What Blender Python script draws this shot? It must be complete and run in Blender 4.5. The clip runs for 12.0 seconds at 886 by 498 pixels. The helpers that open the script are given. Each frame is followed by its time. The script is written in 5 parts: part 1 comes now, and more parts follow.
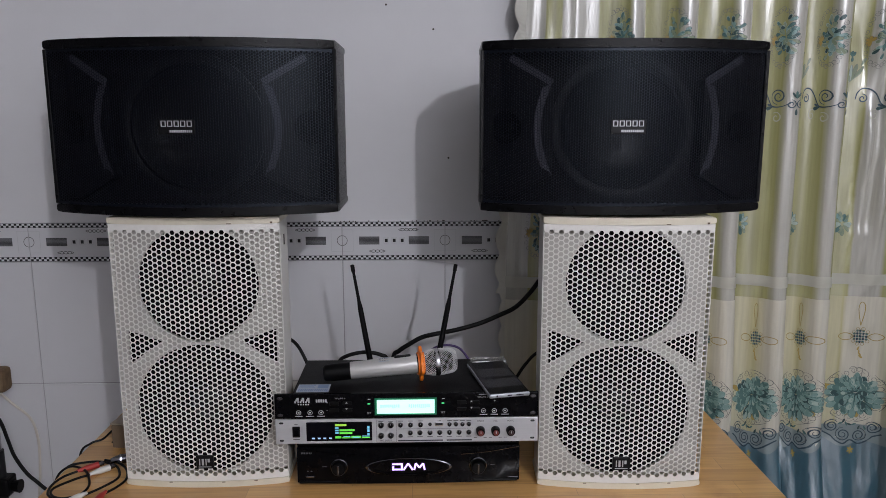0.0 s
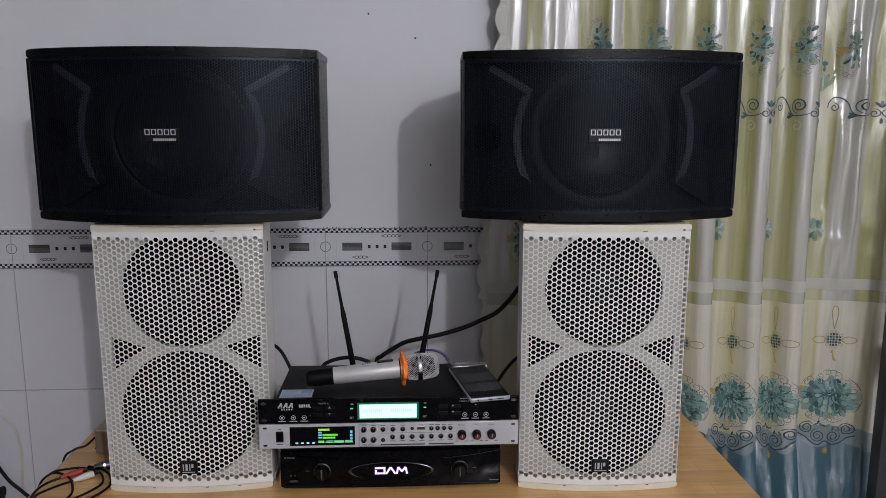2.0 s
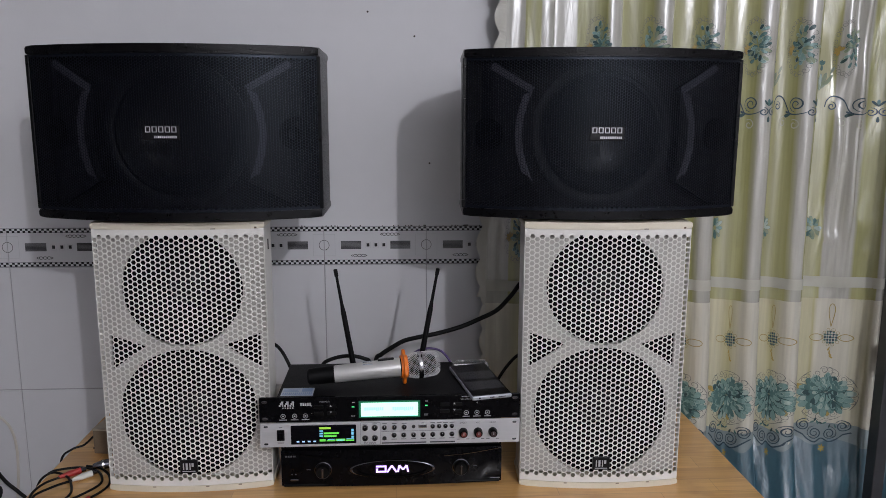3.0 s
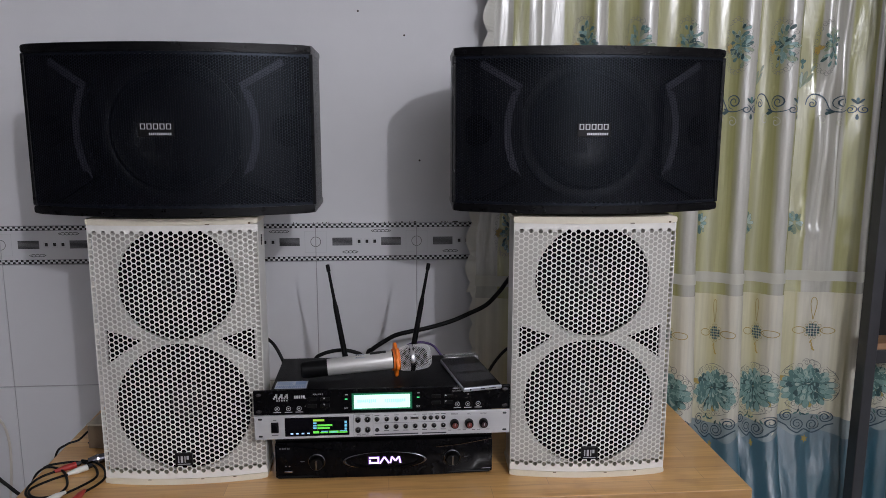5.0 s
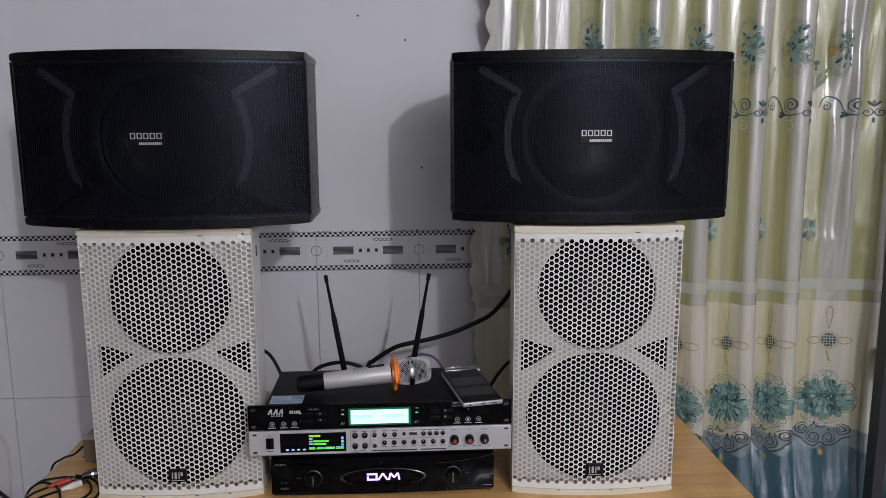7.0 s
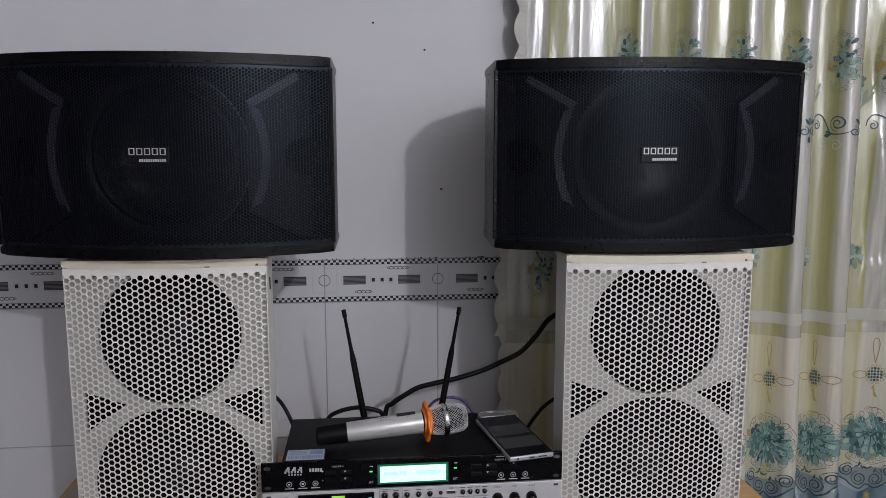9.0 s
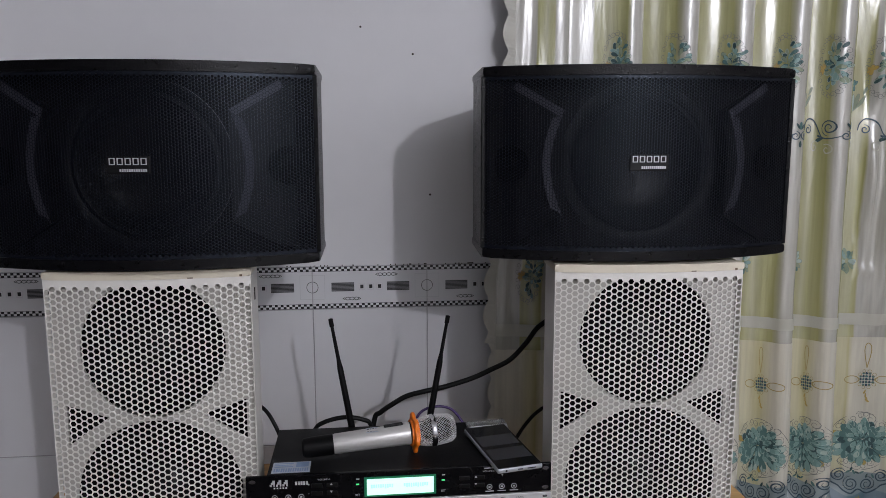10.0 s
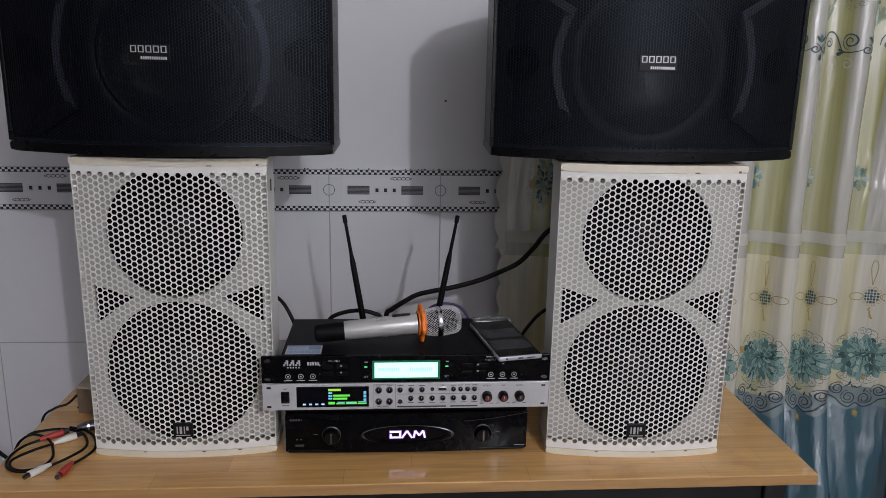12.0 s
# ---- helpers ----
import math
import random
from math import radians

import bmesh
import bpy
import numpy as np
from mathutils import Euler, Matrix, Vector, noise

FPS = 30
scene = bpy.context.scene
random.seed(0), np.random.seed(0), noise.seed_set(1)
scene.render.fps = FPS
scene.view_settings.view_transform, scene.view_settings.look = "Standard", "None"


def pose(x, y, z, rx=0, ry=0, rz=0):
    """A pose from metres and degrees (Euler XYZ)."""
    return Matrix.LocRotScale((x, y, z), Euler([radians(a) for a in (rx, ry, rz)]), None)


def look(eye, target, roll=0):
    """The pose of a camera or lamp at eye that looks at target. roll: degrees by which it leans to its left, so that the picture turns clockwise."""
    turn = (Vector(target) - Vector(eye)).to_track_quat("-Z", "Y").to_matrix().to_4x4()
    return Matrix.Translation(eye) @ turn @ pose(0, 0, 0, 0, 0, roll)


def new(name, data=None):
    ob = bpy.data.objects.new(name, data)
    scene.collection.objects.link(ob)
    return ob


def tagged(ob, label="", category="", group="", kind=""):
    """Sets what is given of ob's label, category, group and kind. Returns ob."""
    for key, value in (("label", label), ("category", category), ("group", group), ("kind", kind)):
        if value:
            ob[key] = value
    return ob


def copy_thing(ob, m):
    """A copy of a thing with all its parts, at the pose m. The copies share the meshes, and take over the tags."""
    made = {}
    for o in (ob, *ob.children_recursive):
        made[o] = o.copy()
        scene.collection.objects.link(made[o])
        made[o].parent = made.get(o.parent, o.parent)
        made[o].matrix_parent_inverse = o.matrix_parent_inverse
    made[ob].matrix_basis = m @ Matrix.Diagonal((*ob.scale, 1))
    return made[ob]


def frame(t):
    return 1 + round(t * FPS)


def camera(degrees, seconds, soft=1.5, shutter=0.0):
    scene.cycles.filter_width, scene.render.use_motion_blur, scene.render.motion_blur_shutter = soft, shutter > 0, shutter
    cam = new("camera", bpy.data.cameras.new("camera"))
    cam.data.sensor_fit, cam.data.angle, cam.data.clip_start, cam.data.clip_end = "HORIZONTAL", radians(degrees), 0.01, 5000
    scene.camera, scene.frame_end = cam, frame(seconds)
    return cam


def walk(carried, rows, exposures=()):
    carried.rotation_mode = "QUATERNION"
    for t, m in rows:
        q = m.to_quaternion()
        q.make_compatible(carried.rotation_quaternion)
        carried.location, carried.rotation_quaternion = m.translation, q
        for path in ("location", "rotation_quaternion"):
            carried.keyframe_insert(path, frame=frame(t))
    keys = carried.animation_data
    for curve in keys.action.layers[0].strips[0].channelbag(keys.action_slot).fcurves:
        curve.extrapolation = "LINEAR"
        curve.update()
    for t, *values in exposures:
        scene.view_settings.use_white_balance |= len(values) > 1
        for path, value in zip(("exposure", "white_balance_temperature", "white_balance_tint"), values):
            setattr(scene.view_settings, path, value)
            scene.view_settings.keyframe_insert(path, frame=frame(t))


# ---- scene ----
cam = camera(61.1, 12.0, soft=0.55)
PATH = [
    (0, (0.109, 0.036, 1.452), (0.167, 2.003, 1.095), 0.0),
    (0.5, (0.109, 0.027, 1.451), (0.193, 1.994, 1.096), 0.2),
    (1, (0.116, 0.024, 1.45), (0.211, 1.988, 1.086), 0.2),
    (1.5, (0.116, 0.016, 1.452), (0.208, 1.981, 1.092), 0.1),
    (2, (0.114, 0.015, 1.46), (0.213, 1.983, 1.114), 0.1),
    (2.5, (0.104, 0.017, 1.459), (0.216, 1.984, 1.115), 0.2),
    (4.5, (0.088, 0.001, 1.45), (0.233, 1.962, 1.089), 0.0),
    (5, (0.088, -0.012, 1.45), (0.242, 1.952, 1.105), 0.1),
    (5.5, (0.081, -0.025, 1.46), (0.228, 1.942, 1.129), 0.1),
    (6, (0.101, -0.003, 1.456), (0.234, 1.964, 1.123), -0.2),
    (6.5, (0.118, 0.019, 1.457), (0.232, 1.987, 1.119), -0.4),
    (8.3, (0.126, 0.115, 1.457), (0.25, 2.087, 1.15), 0.1),
    (8.5, (0.085, 0.155, 1.451), (0.231, 2.127, 1.155), -0.0),
    (9, (0.01, 0.201, 1.447), (0.212, 2.171, 1.166), -0.0),
    (9.5, (0.019, 0.206, 1.46), (0.239, 2.175, 1.186), -0.1),
    (10, (0.024, 0.218, 1.464), (0.24, 2.185, 1.176), -0.1),
    (10.5, (0.024, 0.24, 1.449), (0.232, 2.201, 1.117), 0.0),
    (11, (0.016, 0.252, 1.433), (0.228, 2.202, 1.043), 0.5),
    (11.5, (0.005, 0.225, 1.416), (0.198, 2.166, 0.973), 0.7),
    (12, (0.047, 0.164, 1.411), (0.195, 2.104, 0.948), 1.1),
]
walk(cam, [(t, look(eye, target, roll)) for t, eye, target, roll in PATH])

# ---- world and lights ----
world = bpy.data.worlds.new("world")
scene.world = world
world.use_nodes = True
world.node_tree.nodes["Background"].inputs[0].default_value = (0.5, 0.55, 0.62, 1)
world.node_tree.nodes["Background"].inputs[1].default_value = 0.02

LAMP = (1.055, -1.63, 2.515)
lamp_data = bpy.data.lights.new("bulb_light", "POINT")
lamp_data.energy, lamp_data.shadow_soft_size, lamp_data.color = 97, 0.030, (0.978, 0.975, 1.06)
bulb_light = new("bulb_light", lamp_data)
bulb_light.location = LAMP
scene.view_settings.exposure = -0.06


# ---- materials ----
def mat(name, color, rough=0.5, metal=0.0, spec=0.5, var=0.0, scale=30.0, bump=0.0, bump_scale=200.0,
        color2=None, stretch=(1, 1, 1), coat=0.0, aniso=0.0, emit=None, strength=0.0, random_tint=0.0):
    m = bpy.data.materials.new(name)
    m.use_nodes = True
    nt = m.node_tree
    n, l = nt.nodes, nt.links
    b = n["Principled BSDF"]
    b.inputs["Base Color"].default_value = (*color, 1)
    b.inputs["Roughness"].default_value = rough
    b.inputs["Metallic"].default_value = metal
    b.inputs["Specular IOR Level"].default_value = spec
    b.inputs["Coat Weight"].default_value = coat
    b.inputs["Coat Roughness"].default_value = 0.08
    b.inputs["Anisotropic"].default_value = aniso
    if emit:
        b.inputs["Emission Color"].default_value = (*emit, 1)
        b.inputs["Emission Strength"].default_value = strength
    if var or bump:
        tc = n.new("ShaderNodeTexCoord")
        mp = n.new("ShaderNodeMapping")
        mp.inputs["Scale"].default_value = stretch
        l.new(tc.outputs["Object"], mp.inputs[0])
    if var:
        c2 = color2 or tuple(c * 0.6 for c in color)
        big = n.new("ShaderNodeTexNoise")
        big.inputs["Scale"].default_value = scale
        big.inputs["Detail"].default_value = 6
        fine = n.new("ShaderNodeTexNoise")
        fine.inputs["Scale"].default_value = scale * 9
        fine.inputs["Detail"].default_value = 3
        add = n.new("ShaderNodeMath")
        add.operation = "MULTIPLY_ADD"
        add.inputs[1].default_value = 0.45
        l.new(mp.outputs[0], big.inputs[0])
        l.new(mp.outputs[0], fine.inputs[0])
        l.new(fine.outputs[0], add.inputs[0])
        l.new(big.outputs[0], add.inputs[2])
        mr = n.new("ShaderNodeMapRange")
        mr.inputs[1].default_value, mr.inputs[2].default_value = 0.5, 1.0
        mr.inputs[3].default_value, mr.inputs[4].default_value = 0.0, var
        l.new(add.outputs[0], mr.inputs[0])
        mix = n.new("ShaderNodeMix")
        mix.data_type = "RGBA"
        mix.inputs[6].default_value = (*color, 1)
        mix.inputs[7].default_value = (*c2, 1)
        l.new(mr.outputs[0], mix.inputs[0])
        l.new(mix.outputs[2], b.inputs["Base Color"])
        rr = n.new("ShaderNodeMapRange")
        rr.inputs[3].default_value, rr.inputs[4].default_value = rough * 0.85, min(1, rough * 1.2)
        l.new(big.outputs[0], rr.inputs[0])
        l.new(rr.outputs[0], b.inputs["Roughness"])
    if bump:
        bt = n.new("ShaderNodeTexNoise")
        bt.inputs["Scale"].default_value = bump_scale
        bt.inputs["Detail"].default_value = 4
        l.new(mp.outputs[0], bt.inputs[0])
        bn = n.new("ShaderNodeBump")
        bn.inputs["Strength"].default_value = bump
        bn.inputs["Distance"].default_value = 0.002
        l.new(bt.outputs[0], bn.inputs["Height"])
        l.new(bn.outputs[0], b.inputs["Normal"])
    return m


def wood_material():
    """Finger-jointed light boards: strips along x, each with its own tone and grain."""
    m = mat("jointed_wood", (0.52, 0.32, 0.15), 0.28, spec=0.45, coat=0.6)
    m.node_tree.nodes["Principled BSDF"].inputs["Coat IOR"].default_value = 1.55
    nt = m.node_tree
    n, l = nt.nodes, nt.links
    b = n["Principled BSDF"]
    tc = n.new("ShaderNodeTexCoord")
    br = n.new("ShaderNodeTexBrick")
    br.offset, br.squash = 0.37, 1.0
    br.inputs["Color1"].default_value = (0.75, 0.43, 0.15, 1)
    br.inputs["Color2"].default_value = (0.58, 0.31, 0.10, 1)
    br.inputs["Mortar"].default_value = (0.46, 0.26, 0.10, 1)
    br.inputs["Scale"].default_value = 1.0
    br.inputs["Mortar Size"].default_value = 0.0006
    br.inputs["Mortar Smooth"].default_value = 0.6
    br.inputs["Bias"].default_value = -0.25
    br.inputs["Brick Width"].default_value = 0.31
    br.inputs["Row Height"].default_value = 0.048
    l.new(tc.outputs["Object"], br.inputs[0])
    mp = n.new("ShaderNodeMapping")
    mp.inputs["Scale"].default_value = (2.2, 34, 34)
    l.new(tc.outputs["Object"], mp.inputs[0])
    g = n.new("ShaderNodeTexNoise")
    g.inputs["Scale"].default_value, g.inputs["Detail"].default_value = 3.0, 8
    g.inputs["Distortion"].default_value = 0.6
    l.new(mp.outputs[0], g.inputs[0])
    ramp = n.new("ShaderNodeValToRGB")
    ramp.color_ramp.elements[0].position, ramp.color_ramp.elements[0].color = 0.35, (0.62, 0.55, 0.48, 1)
    ramp.color_ramp.elements[1].position, ramp.color_ramp.elements[1].color = 0.62, (1.0, 1.0, 1.0, 1)
    l.new(g.outputs[0], ramp.inputs[0])
    knot = n.new("ShaderNodeTexNoise")
    knot.inputs["Scale"].default_value, knot.inputs["Detail"].default_value = 7.0, 4
    l.new(tc.outputs["Object"], knot.inputs[0])
    kr = n.new("ShaderNodeValToRGB")
    kr.color_ramp.elements[0].position, kr.color_ramp.elements[0].color = 0.60, (1, 1, 1, 1)
    kr.color_ramp.elements[1].position, kr.color_ramp.elements[1].color = 0.78, (0.70, 0.56, 0.42, 1)
    l.new(knot.outputs[0], kr.inputs[0])
    mul = n.new("ShaderNodeMix")
    mul.data_type, mul.blend_type = "RGBA", "MULTIPLY"
    mul.inputs[0].default_value = 0.45
    l.new(br.outputs[0], mul.inputs[6])
    l.new(ramp.outputs[0], mul.inputs[7])
    mul2 = n.new("ShaderNodeMix")
    mul2.data_type, mul2.blend_type = "RGBA", "MULTIPLY"
    mul2.inputs[0].default_value = 0.8
    l.new(mul.outputs[2], mul2.inputs[6])
    l.new(kr.outputs[0], mul2.inputs[7])
    l.new(mul2.outputs[2], b.inputs["Base Color"])
    bn = n.new("ShaderNodeBump")
    bn.inputs["Strength"].default_value, bn.inputs["Distance"].default_value = 0.15, 0.001
    l.new(g.outputs[0], bn.inputs["Height"])
    l.new(bn.outputs[0], b.inputs["Normal"])
    return m


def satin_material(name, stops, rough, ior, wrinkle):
    """Cloth whose bands run down its length (UV u counts the pleats; whole numbers lie on the crests, where paler stops
    paint the sheen).
    """
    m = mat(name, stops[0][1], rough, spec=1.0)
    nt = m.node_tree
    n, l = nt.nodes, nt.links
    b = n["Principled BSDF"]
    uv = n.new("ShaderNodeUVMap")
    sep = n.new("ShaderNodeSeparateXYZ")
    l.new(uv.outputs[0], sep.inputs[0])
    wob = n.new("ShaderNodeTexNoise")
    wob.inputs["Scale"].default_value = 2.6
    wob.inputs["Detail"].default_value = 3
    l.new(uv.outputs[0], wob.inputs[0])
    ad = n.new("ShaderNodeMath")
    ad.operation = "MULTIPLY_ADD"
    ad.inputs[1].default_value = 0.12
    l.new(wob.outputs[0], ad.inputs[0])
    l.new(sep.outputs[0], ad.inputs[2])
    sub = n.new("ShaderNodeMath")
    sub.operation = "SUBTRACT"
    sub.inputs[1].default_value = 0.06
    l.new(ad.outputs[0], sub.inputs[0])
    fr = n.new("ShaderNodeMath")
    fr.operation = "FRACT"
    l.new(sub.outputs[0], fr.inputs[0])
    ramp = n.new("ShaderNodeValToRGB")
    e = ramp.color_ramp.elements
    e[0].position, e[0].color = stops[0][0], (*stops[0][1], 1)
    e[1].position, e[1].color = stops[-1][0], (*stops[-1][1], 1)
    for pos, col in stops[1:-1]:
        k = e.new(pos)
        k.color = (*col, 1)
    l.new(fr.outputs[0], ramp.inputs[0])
    # fine vertical threads that shift the tone a little
    tc = n.new("ShaderNodeTexCoord")
    th = n.new("ShaderNodeMapping")
    th.inputs["Scale"].default_value = (160, 160, 2.0)
    l.new(tc.outputs["Object"], th.inputs[0])
    thread = n.new("ShaderNodeTexNoise")
    thread.inputs["Scale"].default_value, thread.inputs["Detail"].default_value = 1.0, 3
    l.new(th.outputs[0], thread.inputs[0])
    tr = n.new("ShaderNodeMapRange")
    tr.inputs[1].default_value, tr.inputs[2].default_value = 0.3, 0.7
    tr.inputs[3].default_value, tr.inputs[4].default_value = 0.90, 1.04
    l.new(thread.outputs[0], tr.inputs[0])
    mul = n.new("ShaderNodeMix")
    mul.data_type, mul.blend_type = "RGBA", "MULTIPLY"
    mul.inputs[0].default_value = 1.0
    l.new(ramp.outputs[0], mul.inputs[6])
    l.new(tr.outputs[0], mul.inputs[7])
    l.new(mul.outputs[2], b.inputs["Base Color"])
    mp = n.new("ShaderNodeMapping")
    mp.inputs["Scale"].default_value = (22, 22, 5)
    l.new(tc.outputs["Object"], mp.inputs[0])
    wr = n.new("ShaderNodeTexNoise")
    wr.inputs["Scale"].default_value, wr.inputs["Detail"].default_value = 1.0, 4
    wr.inputs["Distortion"].default_value = 0.5
    l.new(mp.outputs[0], wr.inputs[0])
    bn = n.new("ShaderNodeBump")
    bn.inputs["Strength"].default_value, bn.inputs["Distance"].default_value = wrinkle, 0.03
    l.new(wr.outputs[0], bn.inputs["Height"])
    l.new(bn.outputs[0], b.inputs["Normal"])
    b.inputs["IOR"].default_value = ior
    return m


def tile_material():
    m = mat("white_glazed_tile", (0.66, 0.66, 0.68), 0.16, spec=0.5, var=0.25, scale=3.0, color2=(0.58, 0.58, 0.60), bump=0.04, bump_scale=12)
    return m


M = {}
M["paint"] = mat("wall_paint", (0.70, 0.70, 0.715), 0.75, spec=0.25, var=0.30, scale=2.2, color2=(0.58, 0.58, 0.595), bump=0.10, bump_scale=90)
M["plain_paint"] = mat("room_paint", (0.70, 0.70, 0.71), 0.8, spec=0.2, var=0.2, scale=2, color2=(0.62, 0.62, 0.63))
# dark only to cut bounce and reflections from the unseen west wall
M["low_bounce_paint"] = mat("low_bounce_grey", (0.16, 0.16, 0.17), 0.8, spec=0.2, var=0.2, scale=2, color2=(0.12, 0.12, 0.13))
M["ceiling"] = mat("ceiling_paint", (0.78, 0.78, 0.78), 0.9, spec=0.2, var=0.15, scale=2, color2=(0.70, 0.70, 0.70))
M["floor"] = mat("floor_tile", (0.26, 0.23, 0.20), 0.25, var=0.4, scale=5, color2=(0.36, 0.31, 0.26))
M["tile"] = tile_material()
M["grout"] = mat("tile_grout", (0.36, 0.36, 0.37), 0.9, var=0.5, scale=40, color2=(0.22, 0.21, 0.21))
M["ink"] = mat("black_glaze", (0.03, 0.03, 0.032), 0.25)
M["grey_ink"] = mat("grey_glaze", (0.20, 0.20, 0.21), 0.25, var=0.5, scale=300, color2=(0.30, 0.30, 0.31))
M["pale_ink"] = mat("pale_grey_glaze", (0.52, 0.52, 0.54), 0.25)
M["dirt"] = mat("dark_speck", (0.05, 0.04, 0.035), 0.9)
M["wood"] = wood_material()
M["dark_steel"] = mat("dark_painted_steel", (0.012, 0.012, 0.014), 0.42, spec=0.3, var=0.5, scale=40, color2=(0.02, 0.02, 0.023), bump=0.08, bump_scale=300)
M["grey_steel"] = mat("grey_painted_steel", (0.042, 0.043, 0.048), 0.38, var=0.5, scale=25, color2=(0.028, 0.028, 0.032), bump=0.06, bump_scale=300)
M["shelf_board"] = mat("brown_board", (0.42, 0.24, 0.13), 0.5, var=0.6, scale=14, color2=(0.28, 0.15, 0.08), stretch=(1, 6, 1))
M["white_paint"] = mat("white_speaker_paint", (0.81, 0.795, 0.75), 0.42, spec=0.4, var=0.35, scale=18, color2=(0.68, 0.66, 0.61), bump=0.12, bump_scale=500)
M["cream"] = mat("cream_painted_wood", (0.76, 0.71, 0.58), 0.42, spec=0.4, var=0.5, scale=25, color2=(0.62, 0.55, 0.42), bump=0.1, bump_scale=300)
M["chip"] = mat("bare_chipped_wood", (0.16, 0.11, 0.07), 0.8)
M["black_cone"] = mat("black_paper_cone", (0.002, 0.002, 0.0025), 0.6, spec=0.06, var=0.4, scale=60, color2=(0.004, 0.004, 0.0045))
M["surround"] = mat("black_rubber_surround", (0.004, 0.0045, 0.0065), 0.45, spec=0.15)
M["rubber"] = mat("black_rubber", (0.003, 0.003, 0.0035), 0.5, spec=0.14)
M["dust_cap"] = mat("satin_dust_cap", (0.003, 0.003, 0.004), 0.36, spec=0.22)
M["black_box"] = mat("black_textured_paint", (0.0015, 0.0015, 0.0022), 0.28, spec=0.20, var=0.5, scale=80, color2=(0.003, 0.003, 0.004), bump=0.4, bump_scale=420)
M["black_grille"] = mat("black_steel_mesh", (0.0032, 0.0040, 0.0074), 0.33, spec=0.36)
M["black_grille"].node_tree.nodes["Principled BSDF"].inputs["Specular Tint"].default_value = (0.72, 0.84, 1.0, 1)
# white board painted darker to stand in for the grille's shadow on it
M["front_board"] = mat("shaded_white_board", (0.55, 0.53, 0.49), 0.6, spec=0.3, var=0.4, scale=25, color2=(0.46, 0.44, 0.40))
M["black_baffle"] = mat("black_baffle_paint", (0.003, 0.003, 0.004), 0.6, spec=0.1, var=0.4, scale=60, color2=(0.005, 0.005, 0.006))
M["wing"] = mat("black_plastic_horn", (0.006, 0.006, 0.008), 0.5, spec=0.15, var=0.4, scale=60, color2=(0.009, 0.009, 0.011))
M["wing_edge"] = mat("grey_horn_edge", (0.065, 0.065, 0.085), 0.45, spec=0.2)
M["badge"] = mat("black_badge", (0.005, 0.005, 0.006), 0.3, spec=0.25)
M["badge_light"] = mat("silver_print", (0.55, 0.55, 0.57), 0.35, metal=0.3)
M["black_metal"] = mat("black_powder_coat", (0.004, 0.004, 0.0045), 0.40, spec=0.10, var=0.5, scale=60, color2=(0.009, 0.009, 0.0095), bump=0.12, bump_scale=700)
M["gloss_black"] = mat("gloss_black_plastic", (0.002, 0.002, 0.003), 0.12, spec=0.10, var=0.3, scale=30, color2=(0.005, 0.005, 0.006))
M["satin_black"] = mat("satin_black_plastic", (0.003, 0.003, 0.0035), 0.35, spec=0.15)
M["alu"] = mat("brushed_aluminium", (0.60, 0.60, 0.61), 0.36, metal=0.35, var=0.35, scale=12, color2=(0.46, 0.46, 0.48), stretch=(1, 30, 30), bump=0.05, bump_scale=60)
M["chrome"] = mat("polished_chrome", (0.62, 0.62, 0.64), 0.14, metal=1.0)
M["dark_chrome"] = mat("dark_chrome", (0.16, 0.16, 0.18), 0.2, metal=1.0)
M["silver"] = mat("satin_silver_paint", (0.60, 0.59, 0.57), 0.3, metal=0.35, var=0.2, scale=40, color2=(0.44, 0.44, 0.44))
M["wire"] = mat("steel_wire_mesh", (0.72, 0.72, 0.72), 0.3, metal=0.3)
M["orange"] = mat("orange_silicone", (0.95, 0.22, 0.012), 0.45, var=0.2, scale=60, color2=(0.85, 0.18, 0.010))
M["red"] = mat("red_plastic", (0.42, 0.03, 0.025), 0.4)
M["white_plastic"] = mat("white_plastic", (0.72, 0.71, 0.67), 0.4)
M["black_cable"] = mat("black_cable_sheath", (0.004, 0.004, 0.0045), 0.42, spec=0.2, var=0.3, scale=60, color2=(0.007, 0.007, 0.007))
M["purple_cable"] = mat("purple_cable_sheath", (0.06, 0.03, 0.13), 0.45)
M["white_cable"] = mat("white_cable_sheath", (0.62, 0.58, 0.52), 0.5, var=0.4, scale=30, color2=(0.5, 0.45, 0.4))
M["adapter"] = mat("tan_plastic_shell", (0.20, 0.15, 0.10), 0.5, var=0.6, scale=30, color2=(0.14, 0.10, 0.065), bump=0.1, bump_scale=300)
M["adapter_top"] = mat("pale_label_shell", (0.42, 0.36, 0.28), 0.5, var=0.5, scale=30, color2=(0.32, 0.27, 0.2))
M["cork"] = mat("rough_brown_wood", (0.20, 0.13, 0.07), 0.8, var=0.9, scale=60, color2=(0.09, 0.055, 0.03), bump=0.6, bump_scale=120)
M["print_white"] = mat("white_silkscreen", (0.44, 0.44, 0.45), 0.5)
M["print_dark"] = mat("dark_silkscreen", (0.04, 0.04, 0.045), 0.5)
M["print_grey"] = mat("faint_silkscreen", (0.10, 0.10, 0.11), 0.5)
M["lcd"] = mat("lit_lcd", (0.3, 0.5, 0.42), 0.2, emit=(0.52, 1.0, 0.76), strength=1.35)
M["lcd_dim"] = mat("lit_lcd_digits", (0.25, 0.45, 0.38), 0.2, emit=(0.36, 0.92, 0.64), strength=1.1)
# emission on the bezel imitates the display's halo; the bezel is no light
M["lcd_halo"] = mat("lcd_halo_on_bezel", (0.01, 0.05, 0.03), 0.3, emit=(0.0, 0.30, 0.13), strength=0.30)
